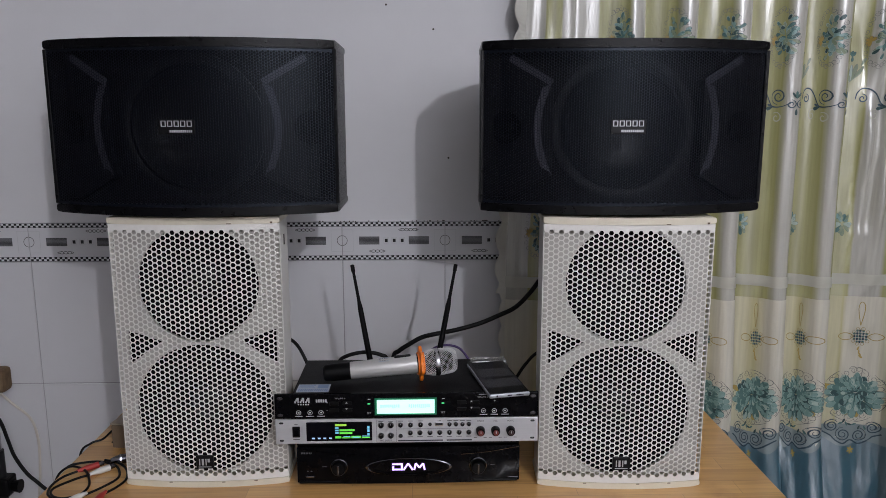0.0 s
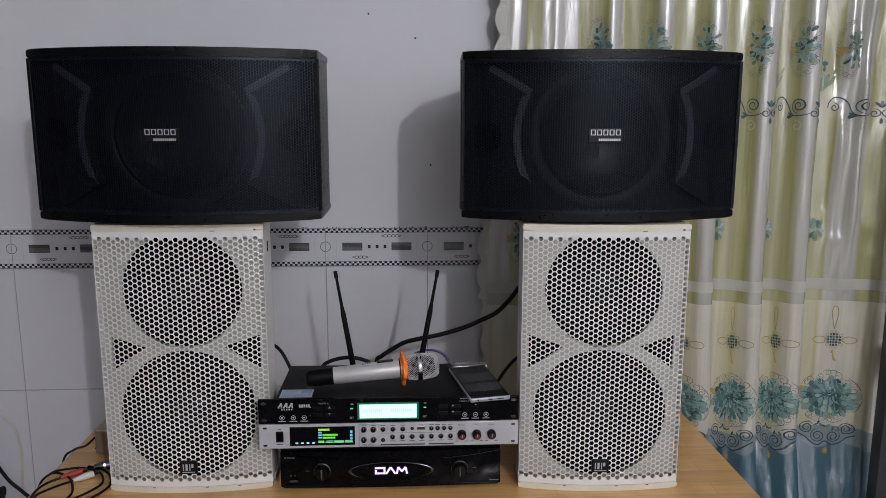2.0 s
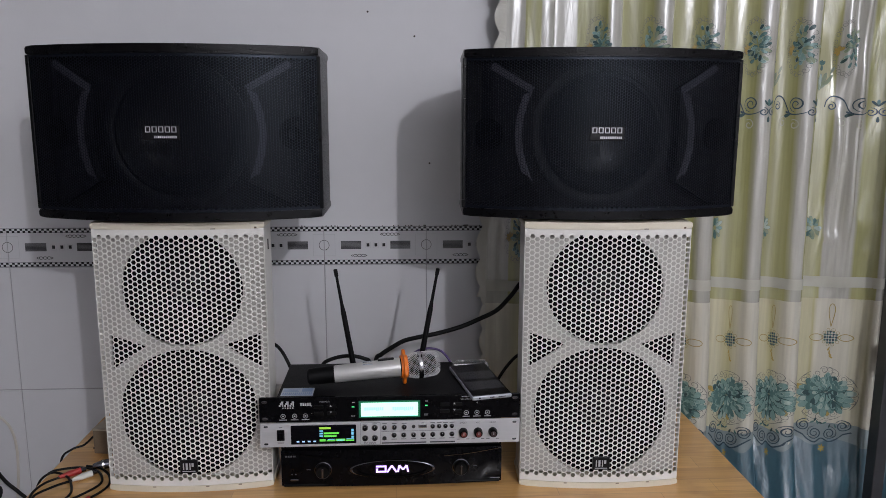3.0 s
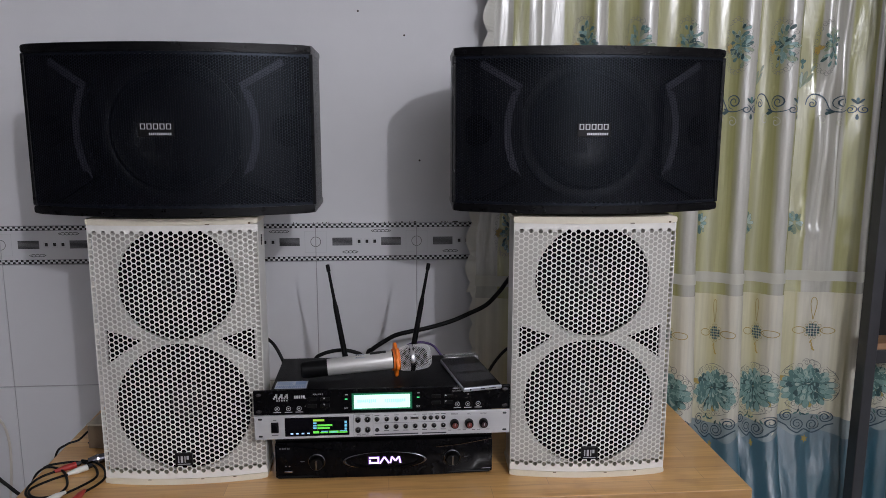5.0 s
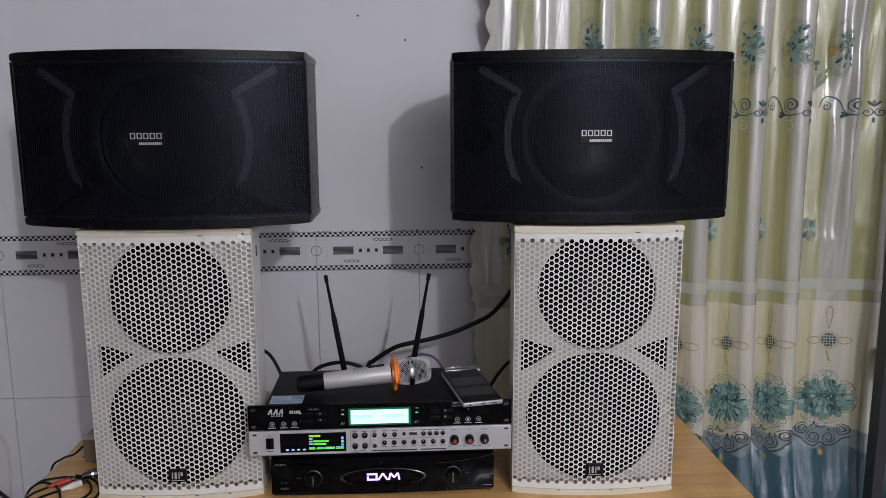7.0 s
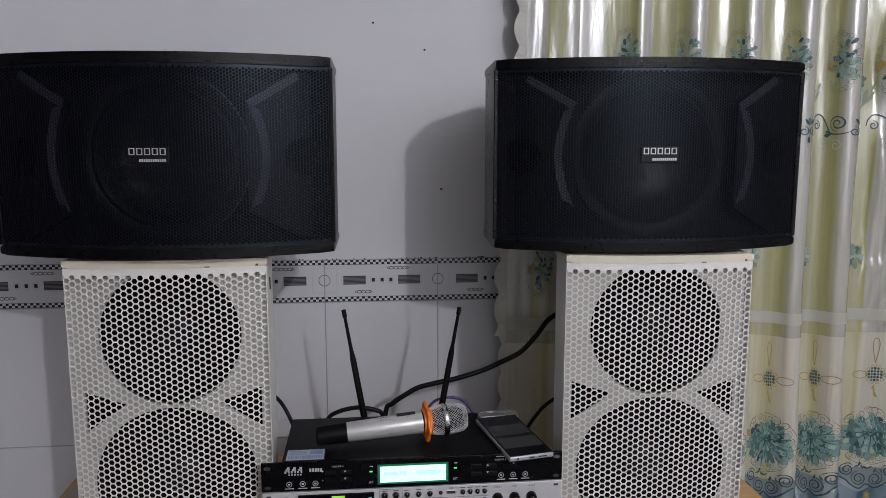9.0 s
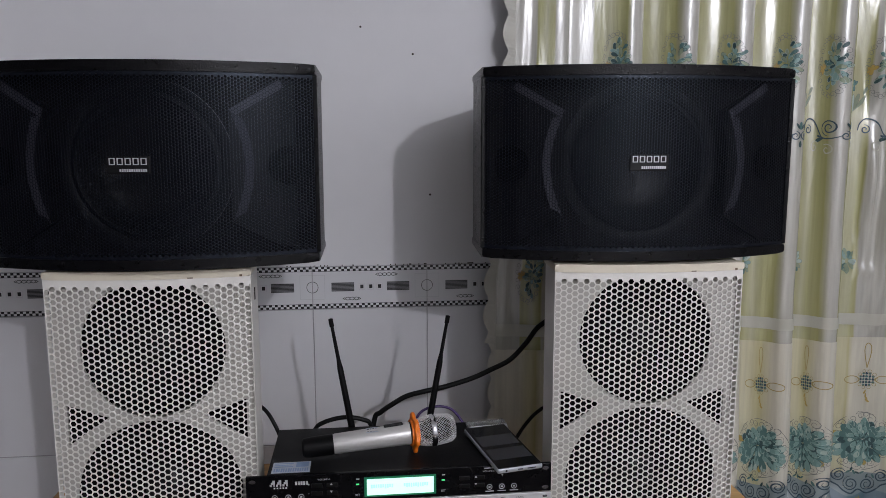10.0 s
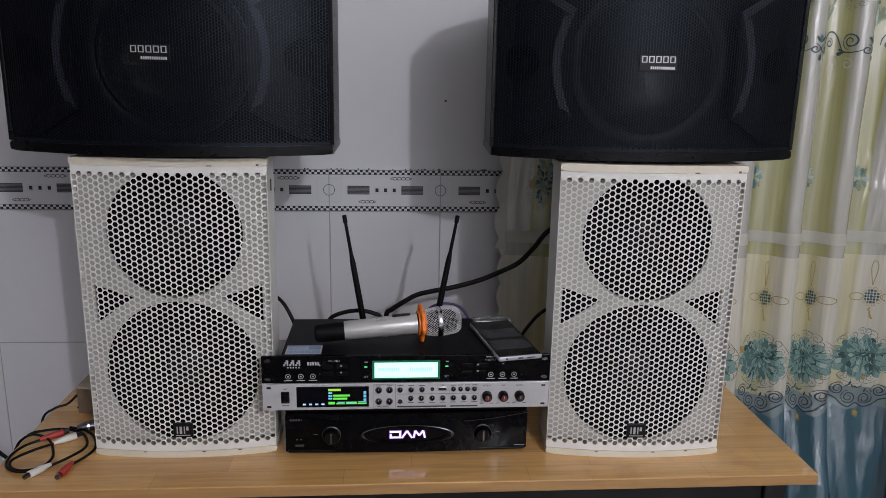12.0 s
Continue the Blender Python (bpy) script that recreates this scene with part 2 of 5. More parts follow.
M["green_led"] = mat("green_led", (0.02, 0.2, 0.08), 0.3, emit=(0.10, 0.9, 0.30), strength=0.8)
M["screen"] = mat("dark_display_glass", (0.002, 0.002, 0.004), 0.1, spec=0.12)
M["scr_green"] = mat("green_pixels", (0.1, 0.4, 0.05), 0.3, emit=(0.16, 0.95, 0.10), strength=0.55)
M["scr_yellow"] = mat("yellow_green_pixels", (0.3, 0.4, 0.05), 0.3, emit=(0.35, 0.85, 0.08), strength=0.55)
M["scr_cyan"] = mat("cyan_pixels", (0.1, 0.3, 0.4), 0.3, emit=(0.22, 0.65, 0.95), strength=0.55)
M["scr_blue"] = mat("blue_white_pixels", (0.2, 0.3, 0.5), 0.3, emit=(0.45, 0.65, 1.0), strength=0.8)
M["lit_logo"] = mat("lit_violet_white", (0.5, 0.4, 0.6), 0.3, emit=(0.86, 0.72, 1.0), strength=1.3)
M["lit_logo_edge"] = mat("lit_violet_edge", (0.2, 0.1, 0.4), 0.3, emit=(0.34, 0.16, 0.62), strength=0.8)
M["phone_edge"] = mat("pale_blue_metal", (0.40, 0.42, 0.46), 0.33, metal=0.4)
M["phone_glass"] = mat("black_phone_glass", (0.008, 0.008, 0.010), 0.10, spec=0.6, var=0.3, scale=30, color2=(0.012, 0.012, 0.016))
M["phone_pane"] = mat("grey_screen_area", (0.05, 0.05, 0.056), 0.15)
M["clear"] = mat("clear_plastic", (0.75, 0.75, 0.75), 0.2, spec=0.25)
M["clear"].node_tree.nodes["Principled BSDF"].inputs["Transmission Weight"].default_value = 0.9
M["sticker"] = mat("pale_blue_sticker", (0.46, 0.50, 0.56), 0.4, var=0.3, scale=80, color2=(0.36, 0.41, 0.5))
M["sticker_blue"] = mat("blue_sticker_print", (0.22, 0.31, 0.48), 0.4)
M["pot_red"] = mat("red_knob_cap", (0.16, 0.028, 0.022), 0.4)
M["brown_red"] = mat("brown_knob_cap", (0.05, 0.025, 0.025), 0.4)
M["glow_bulb"] = mat("lit_bulb_glass", (0.8, 0.8, 0.78), 0.3, emit=(1.0, 0.98, 0.94), strength=8.0)
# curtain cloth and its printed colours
SHEEN, BUFF, OLIVE, STRAW = (0.50, 0.49, 0.43), (0.50, 0.49, 0.31), (0.38, 0.375, 0.155), (0.46, 0.45, 0.225)
# paler stops at the crests: the folds' sheen painted into the cloth colour
M["satin"] = satin_material("cream_satin", ((0.0, SHEEN), (0.08, SHEEN), (0.15, OLIVE), (0.36, STRAW), (0.55, BUFF), (0.70, STRAW), (0.87, OLIVE), (0.955, SHEEN)), 0.25, 1.72, 0.12)
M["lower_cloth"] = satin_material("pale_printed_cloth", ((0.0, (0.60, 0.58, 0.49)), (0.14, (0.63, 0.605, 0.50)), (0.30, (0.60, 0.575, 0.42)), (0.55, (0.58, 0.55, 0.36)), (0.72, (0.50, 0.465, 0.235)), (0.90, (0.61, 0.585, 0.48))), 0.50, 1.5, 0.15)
M["tape"] = mat("dull_ribbon", (0.50, 0.50, 0.43), 0.6, var=0.3, scale=30, color2=(0.44, 0.43, 0.34), bump=0.2, bump_scale=60)
M["teal"] = mat("teal_satin", (0.030, 0.115, 0.160), 0.28, spec=1.0, var=0.7, scale=6, color2=(0.018, 0.075, 0.110), bump=1.0, bump_scale=14, stretch=(1, 1, 0.30))
M["teal"].node_tree.nodes["Principled BSDF"].inputs["IOR"].default_value = 1.9
for node in M["teal"].node_tree.nodes:
    if node.type == "BUMP":
        node.inputs["Distance"].default_value, node.inputs["Strength"].default_value = 0.016, 0.8
M["hem_print"] = mat("grey_satin_band", (0.27, 0.32, 0.32), 0.33, spec=1.0, var=0.6, scale=8, color2=(0.15, 0.21, 0.22), bump=0.6, bump_scale=18, stretch=(1, 1, 0.35))
M["lace"] = mat("white_lace_edge", (0.60, 0.59, 0.53), 0.6, var=0.3, scale=60, color2=(0.5, 0.48, 0.4))
M["p_dark"] = mat("print_dark_teal", (0.022, 0.06, 0.062), 0.42, var=0.6, scale=60, color2=(0.06, 0.12, 0.12))
M["p_mid"] = mat("print_mid_teal", (0.065, 0.15, 0.14), 0.42, var=0.6, scale=60, color2=(0.13, 0.24, 0.22))
M["p_light"] = mat("print_light_teal", (0.17, 0.3, 0.275), 0.42, var=0.6, scale=60, color2=(0.27, 0.39, 0.35))
M["p_pale"] = mat("print_pale_teal", (0.36, 0.46, 0.41), 0.42, var=0.6, scale=60, color2=(0.44, 0.5, 0.43))
M["p_green"] = mat("print_sage_green", (0.20, 0.26, 0.17), 0.42, var=0.6, scale=60, color2=(0.32, 0.36, 0.24))
M["p_ochre"] = mat("print_ochre", (0.42, 0.29, 0.07), 0.42, var=0.5, scale=60, color2=(0.5, 0.4, 0.16))
M["p_line"] = mat("print_ink_line", (0.14, 0.15, 0.145), 0.45, var=0.5, scale=90, color2=(0.2, 0.21, 0.19))
M["p_navy"] = mat("print_navy_scroll", (0.030, 0.062, 0.088), 0.42, var=0.5, scale=60, color2=(0.06, 0.10, 0.13))
M["p_ghost"] = mat("print_faint_scroll", (0.42, 0.42, 0.33), 0.45)
M["p_gold"] = mat("print_gold_line", (0.36, 0.27, 0.09), 0.45)


# ---- builders ----
def link_mesh(name, me, material, parent=None, label=""):
    for x in (material if isinstance(material, (list, tuple)) else [material]):
        me.materials.append(x)
    ob = new(name, me)
    if parent:
        ob.parent = parent
    if label:
        tagged(ob, label)
    return ob


def part(name, bm, material, parent=None, label="", smooth=False):
    me = bpy.data.meshes.new(name)
    bmesh.ops.recalc_face_normals(bm, faces=bm.faces)
    bm.to_mesh(me)
    bm.free()
    if smooth:
        for p in me.polygons:
            p.use_smooth = True
        me.set_sharp_from_angle(angle=radians(40))
    return link_mesh(name, me, material, parent, label)


def raw(name, verts, faces, material, parent=None, label="", index=None, smooth=False):
    me = bpy.data.meshes.new(name)
    me.from_pydata(verts, [], faces)
    ob = link_mesh(name, me, material, parent, label)
    if index:
        me.polygons.foreach_set("material_index", index)
    if smooth:
        for p in me.polygons:
            p.use_smooth = True
    return ob


def thing(name, m, label, category, group=""):
    ob = new(name)
    ob.empty_display_size = 0.05
    ob.matrix_basis = m
    return tagged(ob, label, category, group)


def box(x0, x1, y0, y1, z0, z1, bevel=0.0, bm=None, segs=2):
    bm = bm or bmesh.new()
    r = bmesh.ops.create_cube(bm, size=1)
    vs = r["verts"]
    for v in vs:
        v.co = Vector(((x0 + x1) / 2 + v.co.x * (x1 - x0), (y0 + y1) / 2 + v.co.y * (y1 - y0), (z0 + z1) / 2 + v.co.z * (z1 - z0)))
    if bevel:
        es = list({e for v in vs for e in v.link_edges})
        bmesh.ops.bevel(bm, geom=es, offset=bevel, segments=segs, affect="EDGES", profile=0.5)
    return bm


def prism(outline, z0, z1, bevel=0.0, bm=None):
    """A plan outline (x, y) raised from z0 to z1."""
    bm = bm or bmesh.new()
    a = [bm.verts.new((x, y, z0)) for x, y in outline]
    b = [bm.verts.new((x, y, z1)) for x, y in outline]
    n = len(a)
    lo, hi = bm.faces.new(a[::-1]), bm.faces.new(b)
    for i in range(n):
        bm.faces.new((a[i], a[(i + 1) % n], b[(i + 1) % n], b[i]))
    if bevel:
        bmesh.ops.bevel(bm, geom=list({*lo.edges, *hi.edges}), offset=bevel, segments=2, affect="EDGES", profile=0.5)
    return bm


def lathe(profile, segs=32, m=None, bm=None):
    """Turn (radius, height) points round z, then pose by m."""
    bm = bm or bmesh.new()
    rings = []
    for r, h in profile:
        if r < 1e-6:
            rings.append([bm.verts.new((0, 0, h))])
        else:
            rings.append([bm.verts.new((r * math.cos(2 * math.pi * k / segs), r * math.sin(2 * math.pi * k / segs), h)) for k in range(segs)])
    for a, b in zip(rings, rings[1:]):
        for k in range(segs):
            q = [a[k % len(a)], a[(k + 1) % len(a)], b[(k + 1) % len(b)], b[k % len(b)]]
            q = list(dict.fromkeys(q))
            if len(q) > 2:
                bm.faces.new(q)
    if m is not None:
        bmesh.ops.transform(bm, matrix=m, verts=[v for ring in rings for v in ring])
    return bm


FRONT = Matrix.Rotation(radians(90), 4, "X")


def facing(x, y, z):
    """A pose whose z axis points to the viewer's side (-y)."""
    return Matrix.Translation((x, y, z)) @ FRONT


def spline(pts, steps=8):
    pts = [Vector(p) for p in pts]
    ext = [pts[0] * 2 - pts[1]] + pts + [pts[-1] * 2 - pts[-2]]
    out = []
    for i in range(1, len(ext) - 2):
        p0, p1, p2, p3 = ext[i - 1:i + 3]
        for k in range(steps):
            t = k / steps
            out.append(0.5 * (2 * p1 + (p2 - p0) * t + (2 * p0 - 5 * p1 + 4 * p2 - p3) * t * t + (3 * p1 - p0 - 3 * p2 + p3) * t ** 3))
    out.append(pts[-1])
    return out


def tube(pts, r, segs=8, steps=8, bm=None, taper=None):
    bm = bm or bmesh.new()
    path = spline(pts, steps)
    rings, up = [], Vector((0.123, 0.3, 0.945)).normalized()
    for i, p in enumerate(path):
        d = (path[min(i + 1, len(path) - 1)] - path[max(i - 1, 0)]).normalized()
        a = d.cross(up).normalized()
        up = a.cross(d).normalized()
        rr = taper(i / (len(path) - 1)) if taper else r
        rings.append([bm.verts.new(p + rr * (math.cos(2 * math.pi * k / segs) * a + math.sin(2 * math.pi * k / segs) * up)) for k in range(segs)])
    for a, b in zip(rings, rings[1:]):
        for k in range(segs):
            bm.faces.new((a[k], a[(k + 1) % segs], b[(k + 1) % segs], b[k]))
    bm.faces.new(rings[0][::-1])
    bm.faces.new(rings[-1])
    return bm


def rod(p, q, profile, segs=24, bm=None):
    """A lathe along the line p to q; profile holds (share of the length, radius)."""
    p, q = Vector(p), Vector(q)
    d = q - p
    m = Matrix.Translation(p) @ d.to_track_quat("Z", "Y").to_matrix().to_4x4()
    return lathe([(r, s * d.length) for s, r in profile], segs, m, bm)


def lettering(words, size, x, y, z, material, parent, name="lettering", shear=0.0, align="CENTER"):
    """Raised print on a front that faces -y."""
    cu = bpy.data.curves.new("text", "FONT")
    cu.body, cu.size, cu.align_x, cu.align_y, cu.extrude, cu.shear = words, size, align, "CENTER", 0.0001, shear
    cu.resolution_u = 2
    tmp = new("text", cu)
    dg = bpy.context.evaluated_depsgraph_get()
    me = bpy.data.meshes.new_from_object(tmp.evaluated_get(dg))
    bpy.data.objects.remove(tmp)
    me.transform(facing(x, y, z))
    me.materials.clear()
    me.name = name
    return link_mesh(name, me, material, parent)


def bars(rows, y, material, parent, name="print_bar", t=0.0003):
    """Plain flat bars (x0, x1, z0, z1) on a front that faces -y."""
    for x0, x1, z0, z1 in rows:
        part(name, box(x0, x1, y - t, y, z0, z1), material, parent)


def hex_grille(name, half_w, z0, z1, d, hole, thick, front, material, parent, rim, label=""):
    """A steel sheet with six-sided holes, bent along front(x); solid rims close its edges."""
    R, cx = d / math.sqrt(3), d * math.sqrt(3) / 2
    nx = int((half_w + R * 0.45) / cx)
    verts, faces = [], []
    ang = [radians(60 * k) for k in range(6)]
    rows = int((z1 - z0 - 2 * rim) / d)
    rim = (z1 - z0 - rows * d) / 2

    def spot(x, z, dy=0.0):
        x = max(-half_w, min(half_w, x))
        verts.append((x, front(x) + dy, z))
    for i in range(-nx, nx + 1):
        x, odd = i * cx, i % 2
        for j in range(rows - odd):
            z = z0 + rim + d * (j + (1.0 if odd else 0.5))
            b = len(verts)
            for rr, dy in ((R, 0), (R * hole, 0), (R * hole, thick)):
                for a in ang:
                    spot(x + rr * math.cos(a), z + rr * math.sin(a), dy)
            for k in range(6):
                j2 = (k + 1) % 6
                faces.append((b + k, b + j2, b + 6 + j2, b + 6 + k))
                faces.append((b + 6 + k, b + 6 + j2, b + 12 + j2, b + 12 + k))
        if odd:
            # half cells that close the pattern against the solid rims
            for zc, up in ((z0 + rim, 1), (z1 - rim, -1)):
                b = len(verts)
                for px, pz in ((-R, 0), (R, 0), (R / 2, up * d / 2), (-R / 2, up * d / 2)):
                    spot(x + px, zc + pz)
                faces.append((b, b + 1, b + 2, b + 3))
    for za, zb in ((z0, z0 + rim), (z1 - rim, z1)):
        for k in range(40):
            p, q = half_w * (k / 20 - 1), half_w * ((k + 1) / 20 - 1)
            b = len(verts)
            for x, z in ((p, za), (q, za), (q, zb), (p, zb)):
                spot(x, z)
            faces.append((b, b + 1, b + 2, b + 3))
    return raw(name, verts, faces, material, parent, label)


def holed_plate(name, outer, holes, y, thick, material, parent, label=""):
    """A flat plate in the x-z plane at depth y, with openings cut through."""
    bm = bmesh.new()
    edges = []
    for loop in [outer] + holes:
        vs = [bm.verts.new((x, y, z)) for x, z in loop]
        edges += [bm.edges.new((vs[i], vs[(i + 1) % len(vs)])) for i in range(len(vs))]
    r = bmesh.ops.triangle_fill(bm, use_beauty=True, use_dissolve=False, edges=edges)
    fs = [f for f in r["geom"] if isinstance(f, bmesh.types.BMFace)]
    ex = bmesh.ops.extrude_face_region(bm, geom=fs)
    for v in ex["geom"]:
        if isinstance(v, bmesh.types.BMVert):
            v.co.y += thick
    return part(name, bm, material, parent, label)


def circle(cx, cz, r, n=48):
    return [(cx + r * math.cos(2 * math.pi * k / n), cz + r * math.sin(2 * math.pi * k / n)) for k in range(n)]


# ---- the room ----
WALL_Y = 1.86
X0, X1, Y0, H = -2.3, 2.0, -2.3, 2.9


def room():
    floor = tagged(part("floor", box(X0, X1, Y0, WALL_Y + 0.12, -0.1, 0), M["floor"]), "brown glazed floor tiles under the table", "floor", kind="structure")
    tagged(part("ceiling", box(X0, X1, Y0, WALL_Y + 0.12, H, H + 0.1), M["ceiling"]), "plain white painted ceiling", "ceiling", kind="structure")
    tagged(part("wall_south", box(X0, X1, Y0 - 0.12, Y0, 0, H), M["plain_paint"]), "plain pale painted wall", "wall", kind="structure")
    # out of view; its dark colour is added to hold back fill on the left
    tagged(part("wall_west", box(X0 - 0.12, X0, Y0 - 0.12, WALL_Y + 0.12, 0, H), M["low_bounce_paint"]), "unseen side wall, darkened to cut bounced light", "wall", kind="structure")
    tagged(part("wall_east", box(X1, X1 + 0.12, Y0 - 0.12, WALL_Y + 0.12, 0, H), M["plain_paint"]), "plain pale painted wall", "wall", kind="structure")
    wall = tagged(part("wall_north", box(X0, X1, WALL_Y, WALL_Y + 0.12, 0, H), M["paint"]),
                  "off-white painted wall with glazed tiles below a patterned border", "wall", kind="structure")
    part("grout_bed", box(X0, X1, WALL_Y - 0.0045, WALL_Y, 0.0, 1.190), M["grout"], wall, "grey tile grout")
    for n, (x, z) in enumerate(((0.176, 1.345), (0.140, 1.645), (0.03, 1.70))):
        part("nail_hole", lathe([(0.0025, 0), (0.002, 0.001), (0, 0.0012)], 8, facing(x, WALL_Y, z)), M["dirt"], wall)
    rng = random.Random(4)
    bm = bmesh.new()
    for k in range(26):
        x = rng.uniform(-0.16, 0.30)
        s = rng.uniform(0.0008, 0.0022)
        box(x, x + s * rng.uniform(1, 3), WALL_Y - 0.007, WALL_Y - 0.004, 1.1905, 1.1915 + s, bm=bm)
    part("grime", bm, M["dirt"], wall, "dark grime on the border's top edge")
    return wall


def border_mesh():
    """One border tile, its joint at x = 0 to x = 0.2515, with its glazed print."""
    w, z0, z1, yf = 0.2515, 1.0965, 1.1905, -0.0068
    zc = (z0 + z1) / 2 + 0.001
    verts, faces, idx = [], [], []

    def quad(xa, xb, za, zb, mi, y=yf - 0.0003):
        b = len(verts)
        verts.extend([(xa, y, za), (xb, y, za), (xb, y, zb), (xa, y, zb)])
        faces.append((b, b + 1, b + 2, b + 3))
        idx.append(mi)

    def loop(cx, cz, rx, rz, wd, mi, a0=0, a1=360, n=20):
        for k in range(n):
            a, c = radians(a0 + (a1 - a0) * k / n), radians(a0 + (a1 - a0) * (k + 1) / n)
            b = len(verts)
            for ang in (a, c):
                for s in (0, wd):
                    verts.append((cx + (rx - s) * math.cos(ang), yf - 0.0003, cz + (rz - s) * math.sin(ang)))
            faces.append((b, b + 1, b + 3, b + 2))
            idx.append(mi)
    # body of the tile
    g = 0.0009
    b = len(verts)
    for x, y, z in ((g, yf, z0), (w - g, yf, z0), (w - g, yf, z1), (g, yf, z1), (g, 0, z0), (w - g, 0, z0), (w - g, 0, z1), (g, 0, z1)):
        verts.append((x, y, z))
    for f in ((0, 1, 2, 3), (0, 4, 5, 1), (1, 5, 6, 2), (2, 6, 7, 3), (3, 7, 4, 0)):
        faces.append(tuple(b + k for k in f))
        idx.append(0)
    n, ch = 20, 0.0046
    cw = (w - 2 * g) / (2 * n)
    for zb in (z0 + 0.0012, z1 - 0.0012 - 2 * ch):
        for k in range(2 * n):
            r = k % 2
            quad(g + k * cw, g + (k + 1) * cw, zb + r * ch, zb + (r + 1) * ch, 1)
        quad(g, w - g, zb - 0.0009, zb, 1)
        quad(g, w - g, zb + 2 * ch, zb + 2 * ch + 0.0007, 1)
    for xa in (0.0412, 0.1625):
        quad(xa, xa + 0.0495, zc - 0.0100, zc + 0.0100, 2)
        for k in range(7):
            quad(xa, xa + 0.0495, zc - 0.0094 + k * 0.00285, zc - 0.0080 + k * 0.00285, 1, yf - 0.0006)
    for x in (0.1075, 0.127, 0.1465):
        quad(x - 0.0035, x + 0.0035, zc - 0.0042, zc + 0.0042, 1)
        for a, c, e, f in ((-0.0065, 0.0065, 0.0068, 0.0074), (-0.0065, 0.0065, -0.0074, -0.0068), (-0.0065, -0.0059, -0.0068, 0.0068), (0.0059, 0.0065, -0.0068, 0.0068)):
            quad(x + a, x + c, zc + e, zc + f, 3)
    for x0, m, dz in ((0.1365, 4, 0.0265), (0.0645, 3, -0.0265)):
        for k in range(m):
            loop(x0 + 0.0115 + k * 0.0096, zc + dz, 0.0054, 0.0038, 0.0013, 1, n=14)
        for end, sg in ((x0 + 0.0062, -1), (x0 + 0.0072 + m * 0.0096 - 0.0006, 1)):
            b = len(verts)
            for px, pz in ((0, 0.0034), (sg * 0.0058, 0), (0, -0.0034), (0, 0.0020), (sg * 0.0036, 0), (0, -0.0020)):
                verts.append((end + px, yf - 0.0003, zc + dz + pz))
            faces.extend([(b, b + 1, b + 4, b + 3), (b + 1, b + 2, b + 5, b + 4)])
            idx.extend([1, 1])
    loop(0, zc, 0.0128, 0.0128, 0.0012, 1, -86, 86)
    loop(w, zc, 0.0128, 0.0128, 0.0012, 1, 94, 266)
    for xa in (g + 0.0002, w - 0.0265):
        for za in (zc - 0.027, zc + 0.0262):
            quad(xa, xa + 0.026, za, za + 0.0008, 3)
    quad(0.0262, 0.0270, zc - 0.027, zc + 0.027, 3)
    quad(w - 0.0270, w - 0.0262, zc - 0.027, zc + 0.027, 3)
    me = bpy.data.meshes.new("border_tile")
    me.from_pydata(verts, [], faces)
    for k in ("tile", "ink", "grey_ink", "pale_ink"):
        me.materials.append(M[k])
    me.polygons.foreach_set("material_index", idx)
    return me


def wall_tiles(wall):
    w = 0.2515
    border = border_mesh()
    rows = ((0.7865, 1.0945), (0.472, 0.7845), (0.158, 0.470), (0.0, 0.156))
    meshes = []
    for z0, z1 in rows:
        bm = box(0.0009, w - 0.0009, -0.0066, 0, z0, z1, bevel=0.0008, segs=1)
        me = bpy.data.meshes.new("tile")
        bm.to_mesh(me)
        bm.free()
        me.materials.append(M["tile"])
        meshes.append(me)
    for k in range(-9, 8):
        x = -0.084 + k * w
        for name, me in [("border_tile", border)] + [("tile", q) for q in meshes]:
            ob = new(name, me)
            ob.parent = wall
            ob.location = (x, WALL_Y - 0.0005, 0)


wall = room()


# ---- table ----
def table():
    t = thing("table", pose(0.09, 1.275, 0), "long table with a varnished jointed light wood top", "table")
    w = 0.695
    part("tabletop", box(-w, w, 0, 0.565, 0.730, 0.75, bevel=0.002), M["wood"], t, "varnished finger-jointed pale wood")
    part("apron", box(-w + 0.05, w - 0.05, 0.05, 0.07, 0.65, 0.7299), M["dark_steel"], t)
    part("apron", box(-w + 0.05, w - 0.05, 0.50, 0.52, 0.65, 0.7299), M["dark_steel"], t)
    for x in (-w + 0.03, w - 0.07):
        for y in (0.04, 0.49):
            part("leg", box(x, x + 0.04, y, y + 0.04, 0, 0.7298, bevel=0.003), M["dark_steel"], t, "dark steel leg")
    return t


table()


# ---- white loudspeakers ----
def open_front(bm):
    """Take away the face that looks to -y, so that the drivers sit in a hollow box."""
    bm.normal_update()
    f = min(bm.faces, key=lambda q: q.calc_center_median().y)
    bmesh.ops.delete(bm, geom=[f], context="FACES")
    return bm


